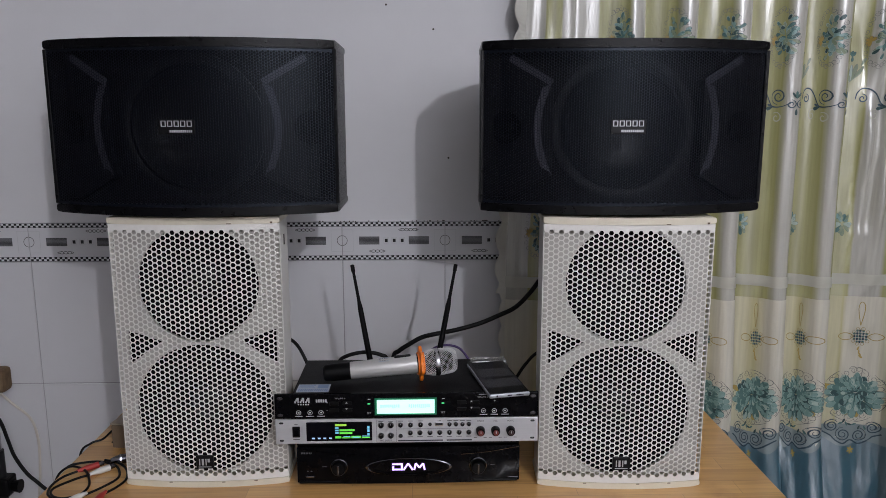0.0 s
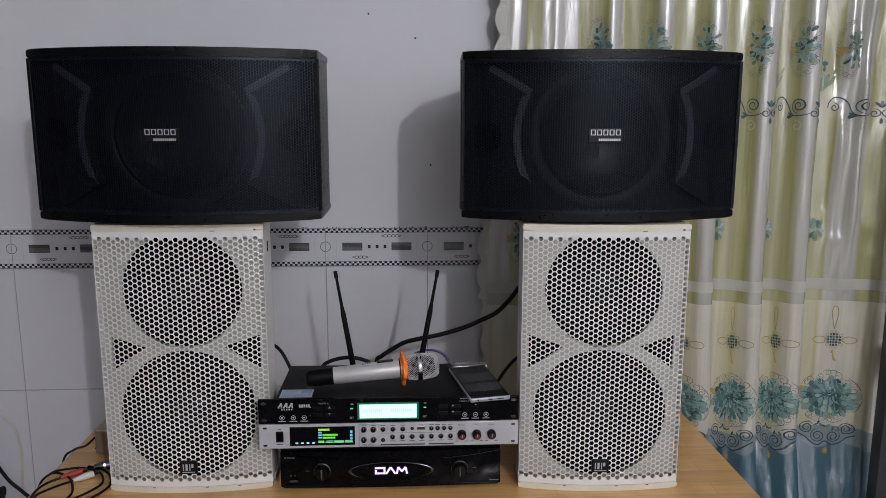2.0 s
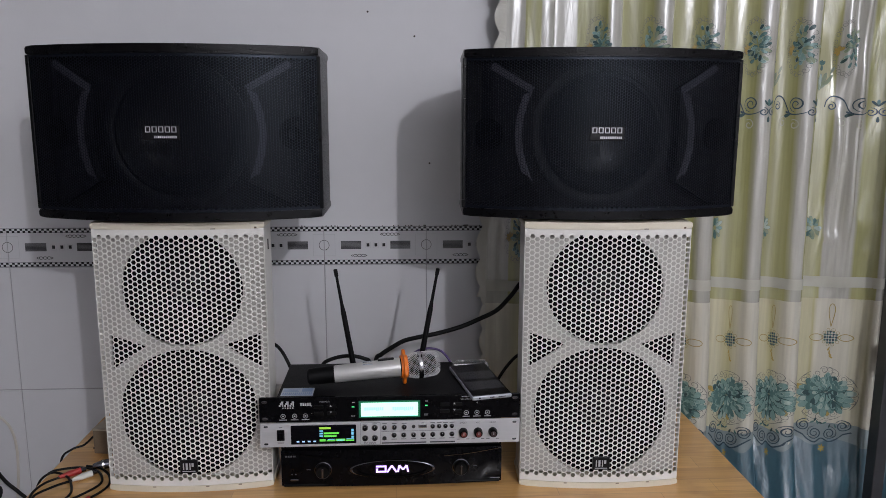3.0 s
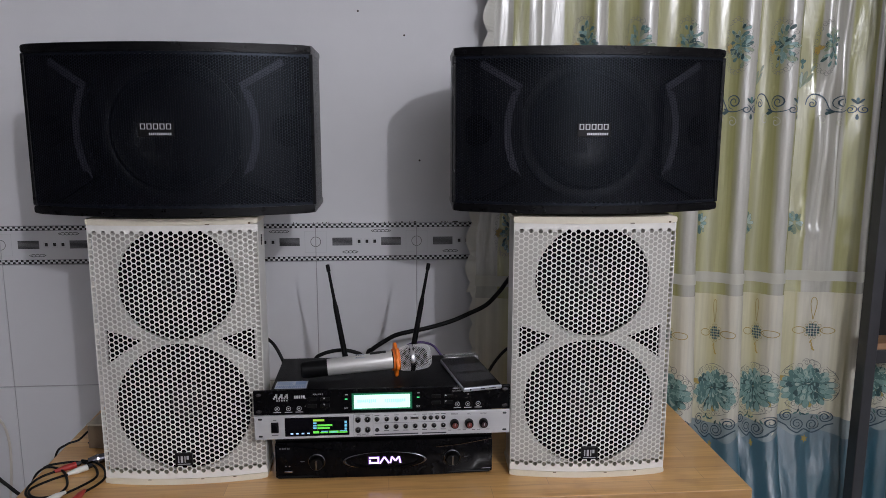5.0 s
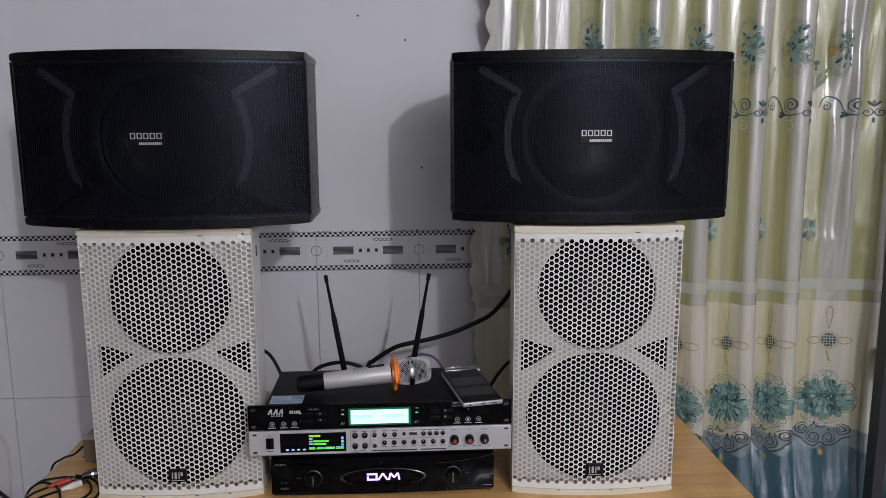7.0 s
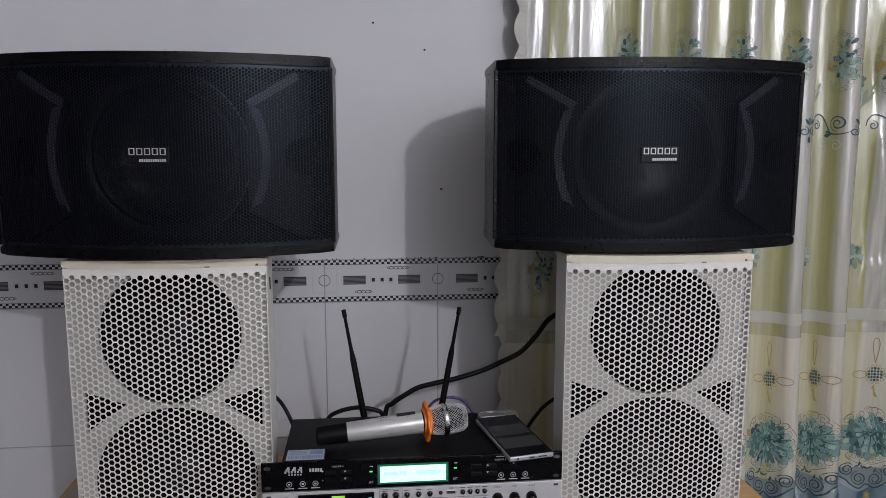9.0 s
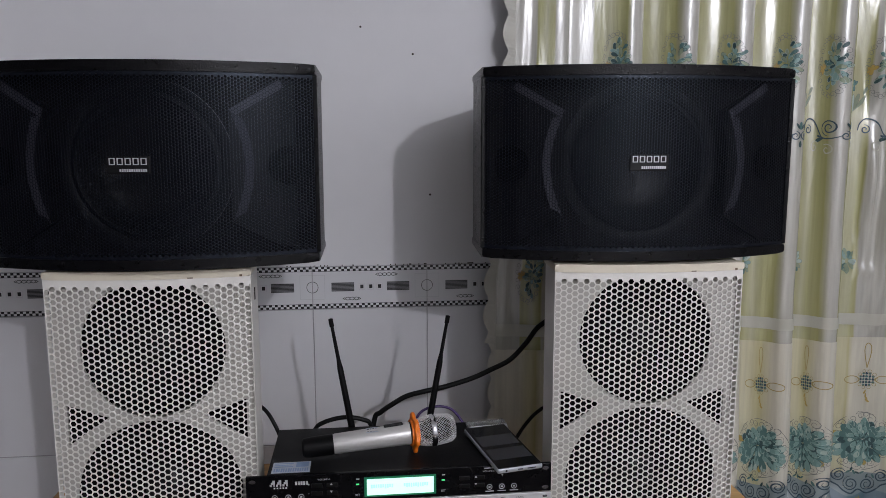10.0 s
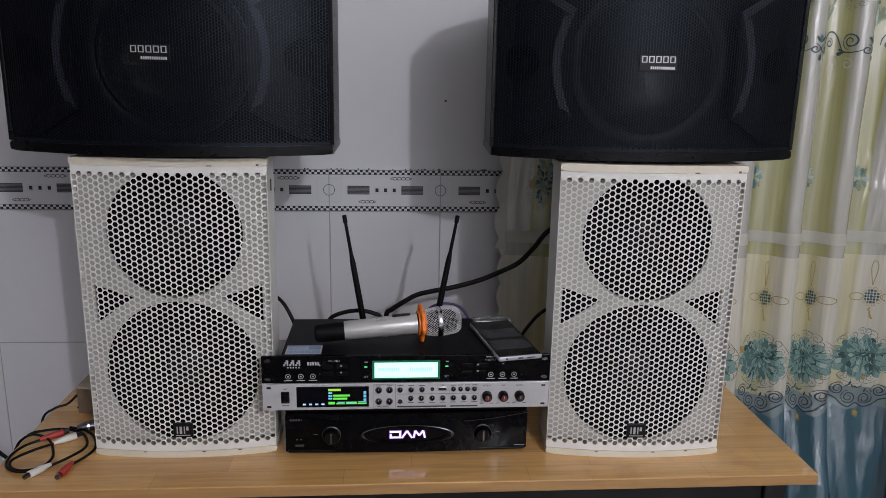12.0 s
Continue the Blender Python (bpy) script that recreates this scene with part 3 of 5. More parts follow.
def white_speaker(m):
    W, HT, B = 0.308, 0.518, 0.016
    h = W / 2

    def front(x):
        return -B * (1 - min(1, (x / h) ** 2))
    s = thing("loudspeaker", m, "white loudspeaker with perforated steel grille standing on the table", "loudspeaker", "white loudspeakers")
    n = 24
    curve = [(-h + W * k / n, front(-h + W * k / n)) for k in range(n + 1)]
    back = [(h, 0.085), (h - 0.055, 0.27), (-h + 0.055, 0.27), (-h, 0.085)]
    part("body", open_front(prism([(-h + 0.002, 0.016), (h - 0.002, 0.016)] + [(x - math.copysign(0.002, x), y) for x, y in back], 0.010, HT - 0.010)), M["white_paint"], s)
    cap = [(x * 1.006, y - 0.002) for x, y in curve] + [(x * 1.006, y) for x, y in back]
    c = part("top_cap", prism(cap, HT - 0.0125, HT, bevel=0.0035), M["cream"], s, "cream painted top edge", smooth=True)
    rng = random.Random(2)
    part("chip", box(0.062, 0.070, front(0.065) - 0.0028, front(0.065) + 0.004, HT - 0.0122, HT - 0.0108), M["chip"], c)
    part("chip", box(0.138, 0.142, front(0.14) - 0.0028, front(0.14) + 0.004, HT - 0.0122, HT - 0.009), M["chip"], c)
    c = part("bottom_cap", prism(cap, 0.0, 0.0115, bevel=0.0035), M["cream"], s, "cream painted bottom edge", smooth=True)
    for x in (-0.07, 0.03, 0.09):
        part("chip", box(x, x + 0.006, front(x) - 0.0028, front(x) + 0.004, 0.0098, 0.0112), M["chip"], c)
    tri_r = [(0.072, 0.2835), (0.138, 0.303), (0.138, 0.236)]
    tri_l = [(-x, z) for x, z in tri_r[::-1]]
    uz, lz, ur, lr = 0.3925, 0.1485, 0.1105, 0.1285
    zb, zt = 0.0245, HT - 0.0275
    a0, a1 = math.asin((zt - uz) / ur), math.asin((lz - zb) / lr)
    notch_t = [(ur * math.cos(t), uz + ur * math.sin(t)) for t in (a0 - (math.pi + 2 * a0) * k / 44 for k in range(45))]
    notch_b = [(lr * math.cos(t), lz + lr * math.sin(t)) for t in (math.pi + a1 - (math.pi + 2 * a1) * k / 48 for k in range(49))]
    board = holed_plate("baffle", [(-h + 0.004, zb)] + notch_b + [(h - 0.004, zb), (h - 0.004, zt)] + notch_t + [(-h + 0.004, zt)],
                        [tri_r, tri_l], 0.0, 0.004, M["front_board"], s, "white front board, greyed for the grille's shadow")
    bm = bmesh.new()
    bm.from_mesh(board.data)
    for k in range(-9, 10):
        bmesh.ops.bisect_plane(bm, geom=bm.verts[:] + bm.edges[:] + bm.faces[:], plane_co=(k * 0.016, 0, 0), plane_no=(1, 0, 0))
    for v in bm.verts:
        v.co.y += front(v.co.x) + 0.0160
    bm.to_mesh(board.data)
    bm.free()
    for name, z, r in (("woofer", uz, ur), ("woofer", lz, lr)):
        d = part(name, lathe([(r - 0.001, -0.014), (r - 0.001, -0.010), (r - 0.008, -0.008), (r - 0.014, -0.004), (r - 0.022, -0.010), (0.035, -0.045), (0.0, -0.046)], 48, facing(0, 0, z)), M["black_cone"], s, "black paper cone driver", smooth=True)
        part("dust_cap", lathe([(0.036, -0.044), (0.028, -0.034), (0.014, -0.029), (0, -0.028)], 32, facing(0, 0, z)), M["dust_cap"], d, smooth=True)
    for sg in (-1, 1):
        part("port", box(sg * 0.105 - 0.034, sg * 0.105 + 0.034, 0.0212, 0.0218, 0.232, 0.306), M["black_cone"], s, "dark triangular vent")
    hex_grille("grille", h - 0.0005, 0.0118, HT - 0.0127, 0.0101, 0.80, 0.0011, front, M["white_paint"], s, 0.006, "white perforated steel grille")
    for sg in (-1, 1):
        part("grille_side", box(sg * (h - 0.0005) - 0.0006, sg * (h - 0.0005) + 0.0006, 0.0, 0.0155, 0.0118, HT - 0.0127), M["white_paint"], s)
    part("side_handle", box(h - 0.003, h - 0.0005, 0.045, 0.049, HT - 0.06, HT - 0.04), M["dirt"], s)
    bz = 0.052
    b = part("badge", box(-0.0165, 0.0165, -B - 0.0035, -B + 0.001, bz - 0.013, bz + 0.013, bevel=0.001), M["badge"], s, "small black badge with silver marks")
    bm = bmesh.new()
    for rows in ((-0.0105, -0.0085, -0.006, 0.007), (-0.0055, -0.0015, -0.006, 0.007), (0.0015, 0.0035, -0.006, 0.007), (0.0055, 0.0095, 0.0, 0.007), (-0.012, 0.012, -0.0098, -0.0085)):
        box(rows[0], rows[1], -B - 0.0039, -B - 0.003, bz + rows[2], bz + rows[3], bm=bm)
    part("emblem", bm, M["badge_light"], b, "plain silver emblem strokes")
    return s


s1 = white_speaker(pose(-0.302, 1.392, 0.75))
copy_thing(s1, pose(0.484, 1.362, 0.75, 0, 0, -2.4))


# ---- black karaoke loudspeakers ----
def black_speaker(m):
    W, HT, B = 0.514, 0.304, 0.064
    h = W / 2

    def front(x):
        return -B * (1 - min(1, (x / h) ** 2))
    s = thing("karaoke_loudspeaker", m, "wide black loudspeaker with curved perforated grille lying on a white loudspeaker", "loudspeaker", "black loudspeakers")
    n = 32
    curve = [(-h + W * k / n, front(-h + W * k / n)) for k in range(n + 1)]
    back = [(h - 0.003, 0.15), (0.16, 0.30), (-0.16, 0.30), (-h + 0.003, 0.15)]
    part("body", open_front(prism([(-h + 0.001, 0.022), (h - 0.001, 0.022)] + [(x - math.copysign(0.001, x), y) for x, y in back], 0.004, HT - 0.004)), M["black_box"], s, "black textured cabinet")
    plate = [(x * 1.004, y - 0.004) for x, y in curve] + [(h * 1.004, 0.006)] + [(x * 1.003, y) for x, y in back] + [(-h * 1.004, 0.006)]
    part("top_panel", prism(plate, HT - 0.0155, HT, bevel=0.0045), M["black_box"], s, "black textured curved top panel", smooth=True)
    part("bottom_panel", prism(plate, 0, 0.0155, bevel=0.0045), M["black_box"], s, "black textured curved bottom panel", smooth=True)
    for sg in (-1, 1):
        part("side_cheek", box(sg * h - 0.0035, sg * h + 0.0035, -0.002, 0.032, 0.0155, HT - 0.0155, bevel=0.0015), M["black_box"], s)
    zc = HT / 2
    for x in (-0.10, 0.10):
        for y in (0.03, 0.18):
            part("foot", lathe([(0.012, -0.0055), (0.014, 0.0), (0, 0.0)], 16, Matrix.Translation((x, y, 0))), M["rubber"], s)
    holed_plate("baffle", [(-h + 0.004, 0.0155), (h - 0.004, 0.0155), (h - 0.004, HT - 0.0155), (-h + 0.004, HT - 0.0155)],
                [circle(0, zc, 0.112)], 0.002, 0.02, M["black_baffle"], s)
    d = part("woofer", lathe([(0.132, 0.0), (0.132, 0.006), (0.120, 0.008), (0.113, 0.004), (0.106, 0.009), (0.098, 0.004), (0.094, -0.003), (0.04, -0.03), (0.0, -0.031)], 56, facing(0, 0.002, zc)), M["surround"], s, "black woofer cone", smooth=True)
    part("dust_cap", lathe([(0.077, -0.0105)] + [(0.075 * (1 - k / 8), -0.0285 + 0.0165 * (1 - k / 8) ** 2) for k in range(9)], 40, facing(0, 0.002, zc)), M["dust_cap"], d, smooth=True)
    # winged horn pieces beside the woofer
    arc = [(0.128 + 0.026 * math.cos(a), -0.084 + 0.168 * k / 10) for k, a in enumerate([(-1 + 0.2 * q) * 1.35 for q in range(11)])]
    wing = [(0.205, -0.126)] + arc + [(0.205, 0.128), (h - 0.006, 0.128), (h - 0.006, -0.126)]
    for sg in (-1, 1):
        bm = bmesh.new()
        fr = [bm.verts.new((sg * u, front(u) + 0.012 + 0.012 * max(0, (u - 0.2) / 0.06), zc + v)) for u, v in wing]
        bk = [bm.verts.new((sg * u, 0.002, zc + v)) for u, v in wing]
        bm.faces.new(fr)
        for i in range(len(wing)):
            j = (i + 1) % len(wing)
            bm.faces.new((fr[i], fr[j], bk[j], bk[i]))
        bmesh.ops.triangulate(bm, faces=[f for f in bm.faces if len(f.verts) > 4])
        w = part("horn_wing", bm, M["wing"], s, "dark grey moulded wing behind the grille")
        # paler moulded edge along the inner outline
        line = [(0.205, 0.128)] + arc[::-1] + [(0.205, -0.126)]
        verts, faces = [], []
        for i, (a, c) in enumerate(line):
            q, r = line[max(0, i - 1)], line[min(len(line) - 1, i + 1)]
            dx, dy = r[0] - q[0], r[1] - q[1]
            L = math.hypot(dx, dy)
            for k, deep in ((0.0125, 0.0094), (-0.0005, 0.0118)):
                uu, vv = a - dy / L * k, c + dx / L * k
                verts.append((sg * uu, front(uu) + deep + 0.012 * max(0, (uu - 0.2) / 0.06), zc + vv))
        faces = [(2 * i, 2 * i + 1, 2 * i + 3, 2 * i + 2) for i in range(0, len(line) - 2)]
        raw("wing_edge", verts, faces, M["wing_edge"], w, "grey moulded edge")
        u = 0.212
        part("tweeter", lathe([(0.030, 0.0), (0.030, 0.004), (0.024, 0.005), (0.012, 0.001), (0.006, 0.004), (0, 0.005)], 28, Matrix.Translation((sg * u, front(u) + 0.0135, zc)) @ Matrix.Rotation(sg * radians(30), 4, "Z") @ FRONT), M["black_cone"], w, smooth=True)
    hex_grille("grille", h - 0.001, 0.0150, HT - 0.0150, 0.0051, 0.76, 0.0010, front, M["black_grille"], s, 0.003, "black perforated steel grille")
    zc += 0.003
    bx = -0.006
    b = part("badge", box(bx - 0.031, bx + 0.031, -B - 0.0022, -B + 0.0005, zc - 0.013, zc + 0.012, bevel=0.0008), M["badge"], s, "black badge with silver marks")
    bm = bmesh.new()
    y0, y1, z = -B - 0.0026, -B - 0.002, zc + 0.001
    for k in range(5):
        x = bx - 0.027 + k * 0.0112
        for q in ((0, 0.0016, 0, 0.010), (0.0070, 0.0086, 0, 0.010), (0.0016, 0.0070, 0.0088, 0.010), (0.0016, 0.0070, 0, 0.0012)):
            box(x + q[0], x + q[1], y0, y1, z + q[2] - 0.001, z + q[3] - 0.001, bm=bm)
    for k in range(12):
        box(bx - 0.0125 + k * 0.0033, bx - 0.0125 + k * 0.0033 + 0.0025, y0, y1, zc - 0.0100, zc - 0.0058, bm=bm)
    part("emblem", bm, M["badge_light"], b, "plain silver emblem strokes")
    return s


k1 = black_speaker(pose(-0.2995, 1.4155, 1.2738, 0, 0, -2.4))
copy_thing(k1, pose(0.4775, 1.413, 1.2738, 0, 0, -1.0))


# ---- rack units ----
def receiver():
    r = thing("microphone_receiver", pose(0.0815, 1.345, 0.8985), "black wireless microphone receiver with a lit green display", "receiver")
    w = 0.2425
    front = part("front_panel", box(-w, w, 0, 0.006, 0.0, 0.0475, bevel=0.001), M["gloss_black"], r, "gloss black front panel")
    part("chassis", box(-0.211, 0.203, 0.006, 0.195, 0.0005, 0.0465, bevel=0.0012), M["black_metal"], r, "black steel case")
    for x in (-w + 0.010, w - 0.010):
        for z in (0.0075, 0.040):
            part("rack_screw", lathe([(0.0045, 0), (0.004, 0.0012), (0, 0.0014)], 14, Matrix.Translation((x, 0, z)) @ Matrix.Diagonal((1.35, 1, 0.8, 1)) @ FRONT), M["dark_chrome"], front)
    bez = part("display_bezel", box(-0.0595, 0.0545, -0.0006, 0.001, 0.0055, 0.0385), M["lcd_halo"], r, "display edge with the screen's green halo painted on")
    part("display", box(-0.0555, 0.0505, -0.0012, 0.001, 0.0085, 0.0352), M["lcd"], r, "lit pale green display")
    bm = bmesh.new()
    rng = random.Random(5)
    for x0, n in ((-0.049, 10), (0.003, 11)):
        for k in range(n):
            box(x0 + k * 0.0036, x0 + k * 0.0036 + 0.0026, -0.0014, -0.001, 0.019 + rng.uniform(0, 0.002), 0.0262, bm=bm)
    part("display_print", bm, M["lcd_dim"], r)
    # front buttons and prints
    for sx, x in ((-1, -0.1255), (1, 0.1085)):
        for dx in (-0.008, 0.016):
            for z in (0.016, 0.029):
                part("button", box(x + dx - 0.0085, x + dx + 0.0085, -0.0018, 0.0008, z - 0.0035, z + 0.0035, bevel=0.0008), M["satin_black"], r)
        lettering("VOLUME " + ("A" if sx < 0 else "B"), 0.0040, x + 0.003 + (0.028 if sx > 0 else 0), -0.0002, 0.0385, M["print_white"], front)
        for z, ch in ((0.031, "+"), (0.0165, "-")):
            lettering(ch, 0.007, x + (-0.021 if sx < 0 else 0.053), -0.0002, z, M["print_white"], front)
        for z, up in ((0.031, 1), (0.019, -1)):
            xx = x + (0.0165 if sx < 0 else 0.012) - 0.002
            bm = bmesh.new()
            a = [bm.verts.new(p) for p in ((xx - 0.0022, -0.0022, z - 0.0014 * up), (xx + 0.0022, -0.0022, z - 0.0014 * up), (xx, -0.0022, z + 0.0022 * up))]
            bm.faces.new(a)
            part("arrow_mark", bm, M["print_white"], front)
        xs = -0.070 if sx < 0 else 0.066
        lettering("SET", 0.005, xs, -0.0002, 0.0095, M["print_white"], front)
        part("indicator", box(xs - 0.0025, xs + 0.0025, -0.0012, 0.0005, 0.0268, 0.0288), M["green_led"], r, "green indicator light")
        bars([(xs - 0.002, xs + 0.003, 0.0355, 0.0372)], -0.0001, M["print_white"], front)
    # maker's mark as plain strokes, model mark as bars
    bm = bmesh.new()
    for k in range(3):
        x = -0.206 + k * 0.0098
        for q in ((0.000, 0.0030, 0.0, 0.0034), (0.0020, 0.0052, 0.0034, 0.0068), (0.0040, 0.0080, 0.0068, 0.0100), (0.0056, 0.0080, 0.0, 0.0068)):
            box(x + q[0], x + q[1], -0.0004, 0, 0.0305 + q[2], 0.0305 + q[3], bm=bm)
    bmesh.ops.transform(bm, matrix=Matrix.Shear("XZ", 4, (0.0, 0.0)), verts=bm.verts)
    for k in range(5):
        box(-0.200 + k * 0.0045, -0.1975 + k * 0.0045, -0.0004, 0, 0.0265, 0.0288, bm=bm)
    part("emblem", bm, M["print_white"], front)
    bars([(-0.167 + k * 0.0042, -0.164 + k * 0.0042, 0.0315, 0.0372) for k in range(5)], -0.0001, M["print_white"], front)
    for x in (-0.199, -0.178, -0.158, 0.141, 0.161, 0.181):
        part("icon_ring", lathe([(0.0046, 0), (0.0046, 0.0004), (0.0037, 0.0004), (0.0037, 0)], 20, facing(x, -0.0001, 0.0118)), M["print_white"], front)
        bars([(x - 0.0016, x + 0.0016, 0.0105, 0.0130)], -0.0001, M["print_white"], front)
        bars([(x - 0.007, x + 0.007, 0.0040, 0.0054)], -0.0001, M["print_white"], front)
    bars([(0.132, 0.150, 0.0432, 0.0446)], -0.0001, M["print_white"], front)
    # label on the lid
    lab = part("label", box(-0.205, -0.145, 0.012, 0.052, 0.0466, 0.0469), M["sticker"], r, "pale blue printed sticker")
    bm = bmesh.new()
    rng = random.Random(8)
    for k in range(15):
        box(-0.202 + k * 0.0037, -0.2 + k * 0.0037 + rng.uniform(0, 0.001), 0.016, 0.028, 0.0469, 0.0471, bm=bm)
    for k in range(3):
        box(-0.202, -0.175 + rng.uniform(0, 0.01), 0.033 + k * 0.006, 0.0355 + k * 0.006, 0.0469, 0.0471, bm=bm)
    box(-0.168, -0.148, 0.032, 0.05, 0.0469, 0.0471, bm=bm)
    part("label_print", bm, M["sticker_blue"], lab)
    # aerials on swivel sockets at the back
    for tip, base in (((-0.0345, 1.565, 1.143), (0.0, 1.548, 0.9450)), ((0.181, 1.565, 1.143), (0.146, 1.548, 0.959))):
        o = Vector((0.0815, 1.345, 0.8985))
        t, b = Vector(tip) - o, Vector(base) - o
        foot = b + (b - t).normalized() * 0.035
        a = part("aerial", rod(foot, t, ((0, 0), (0, 0.0062), (0.1, 0.0062), (0.60, 0.0055), (0.68, 0.0035), (0.93, 0.0030), (0.935, 0.0042), (0.995, 0.0042), (1, 0)), 16), M["rubber"], r, "black rubber aerial", smooth=True)
        part("aerial_socket", rod(foot + Vector((0, -0.016, 0)), foot + Vector((0, 0.008, 0)), ((0, 0), (0, 0.006), (1, 0.006), (1, 0)), 14), M["chrome"], a)
    return r


def mixer():
    r = thing("digital_mixer", pose(0.0815, 1.345, 0.8495), "silver rack mixer with knobs and a colour display", "mixer")
    w = 0.2425
    front = part("front_panel", box(-w, w, 0, 0.005, 0.0, 0.047, bevel=0.0008), M["alu"], r, "brushed aluminium front panel")
    part("chassis", box(-0.214, 0.208, 0.005, 0.20, 0.001, 0.0468), M["black_metal"], r, "black steel case")
    for x in (-w + 0.011, w - 0.010):
        for z in (0.0065, 0.0405):
            part("rack_slot", box(x - 0.005, x + 0.005, -0.0006, 0.003, z - 0.003, z + 0.003, bevel=0.0025), M["ink"], front)
    sw = part("power_switch", box(-0.2115, -0.1975, -0.002, 0.002, 0.013, 0.034, bevel=0.001), M["satin_black"], r, "black rocker switch")
    part("rocker", box(-0.2095, -0.1995, -0.0042, 0.0, 0.0165, 0.030, bevel=0.0016), M["screen"], sw)
    bars([(-0.2075, -0.2015, 0.038, 0.0392), (-0.2105, -0.1985, 0.008, 0.0092)], -0.0001, M["print_dark"], front)
    scr = part("display", box(-0.186, -0.065, -0.0012, 0.003, 0.005, 0.042, bevel=0.0012), M["screen"], r, "dark colour display with green bars")
    y = -0.0013
    bars([(-0.133, -0.112, 0.0345, 0.0385)], y, M["scr_yellow"], scr, "pixel_block")
    bars([(-0.133, -0.1265, 0.0295, 0.0325), (-0.133, -0.1265, 0.0245, 0.0275), (-0.133, -0.1265, 0.0195, 0.0225), (-0.074, -0.0695, 0.029, 0.034), (-0.074, -0.0695, 0.0225, 0.0275)], y, M["scr_cyan"], scr, "pixel_block")
    bars([(-0.125, -0.097, 0.0245, 0.0280), (-0.125, -0.1015, 0.0190, 0.0225), (-0.133, -0.122, 0.0105, 0.0150), (-0.120, -0.105, 0.0105, 0.0125), (-0.1035, -0.0855, 0.0105, 0.0150), (-0.084, -0.069, 0.0105, 0.0130)], y, M["scr_green"], scr, "pixel_block")
    bars([(-0.118, -0.105, 0.0135, 0.0150), (-0.0835, -0.0695, 0.0140, 0.0155), (-0.101, -0.088, 0.0115, 0.0135), (-0.074, -0.0695, 0.0165, 0.0205)], y - 0.0003, M["scr_cyan"], scr, "pixel_block")
    bars([(-0.1755 + k * 0.0103, -0.1705 + k * 0.0103, 0.0095, 0.0122) for k in range(4)], y, M["scr_blue"], scr, "pixel_block")

    def pot(x, z, r0, cap="satin_black", h=0.005, collar=True):
        k = part("knob", lathe([(r0, 0), (r0, h * 0.55), (r0 * 0.85, h), (0, h)], 18, facing(x, 0, z)), M[cap], r, "small black knob", smooth=True)
        if collar:
            part("collar", lathe([(r0 * 1.25, 0), (r0 * 1.25, 0.0008), (r0, 0.0009)], 20, facing(x, -0.0001, z)), M["chrome"], k)
        part("pointer", box(x - 0.0004, x + 0.0004, -h - 0.0004, -h + 0.0008, z + r0 * 0.35, z + r0 * 0.9), M["print_white"], k)
        return k
    for x in (-0.0485, -0.0305):
        for z in (0.035, 0.0145):
            pot(x, z, 0.0048, "satin_black", 0.006)
    for x in (-0.0125, 0.006, 0.0245):
        pot(x, 0.035, 0.0040)
    part("jack", lathe([(0.0034, 0), (0.0034, 0.001), (0.002, 0.0011), (0, 0.0006)], 16, facing(0.042, 0, 0.0355)), M["ink"], r)
    u = part("usb_port", box(0.051, 0.067, -0.0012, 0.002, 0.0325, 0.0395, bevel=0.0008), M["chrome"], r, "metal data port")
    part("port_gap", box(0.0528, 0.0652, -0.0016, 0.0, 0.0340, 0.0380), M["ink"], u)
    for x in (0.078, 0.090, 0.102, 0.114):
        pot(x, 0.0355, 0.0036)
    part("jack", lathe([(0.0040, 0), (0.0040, 0.001), (0.0024, 0.0011), (0, 0.0006)], 16, facing(-0.0125, 0, 0.0135)), M["ink"], r)
    for x in (0.0055, 0.0235, 0.042, 0.060, 0.078, 0.096, 0.114):
        pot(x, 0.0195, 0.0040)
    for x, cap in ((0.1355, "pot_red"), (0.1635, "pot_red"), (0.1915, "brown_red")):
        k = part("knob", lathe([(0.0085, 0), (0.0080, 0.010), (0.0070, 0.012), (0, 0.012)], 26, facing(x, 0, 0.0225)), M["satin_black"], r, "large black knob with coloured cap", smooth=True)
        part("knob_cap", lathe([(0.0050, 0.012), (0.0047, 0.0155), (0, 0.016)], 22, facing(x, 0, 0.0225)), M[cap], k, smooth=True)
        part("pointer", box(x - 0.0006, x + 0.0006, -0.0167, -0.0155, 0.0225, 0.0275), M["print_white"], k)
        bars([(x - 0.012, x - 0.006, 0.0078, 0.0088), (x + 0.006, x + 0.012, 0.0078, 0.0088)], -0.0001, M["print_dark"], front)
    lettering("EFFECT", 0.0042, 0.1355, -0.0002, 0.0405, M["print_dark"], front)
    lettering("MIC", 0.0042, 0.1635, -0.0002, 0.0405, M["print_dark"], front)
    lettering("MUSIC", 0.0042, 0.1915, -0.0002, 0.0405, M["print_dark"], front)
    lettering("USB", 0.0034, 0.059, -0.0002, 0.0422, M["print_dark"], front)
    lettering("MIC INPUT", 0.0046, -0.0395, -0.0002, 0.0044, M["print_dark"], front)
    for x in (-0.0485, -0.0305, -0.0125, 0.006, 0.0245, 0.078, 0.090, 0.102, 0.114):
        bars([(x - 0.0045, x + 0.0045, 0.0418, 0.0428)], -0.0001, M["print_dark"], front)
    for x in (-0.0125, 0.0055, 0.0235, 0.042, 0.060, 0.078, 0.096, 0.114):
        bars([(x - 0.005, x + 0.005, 0.0108, 0.0118)], -0.0001, M["print_dark"], front)
    bars([(-0.0175, 0.066, 0.0028, 0.0052), (0.073, 0.120, 0.0028, 0.0052)], -0.0001, M["print_dark"], front)
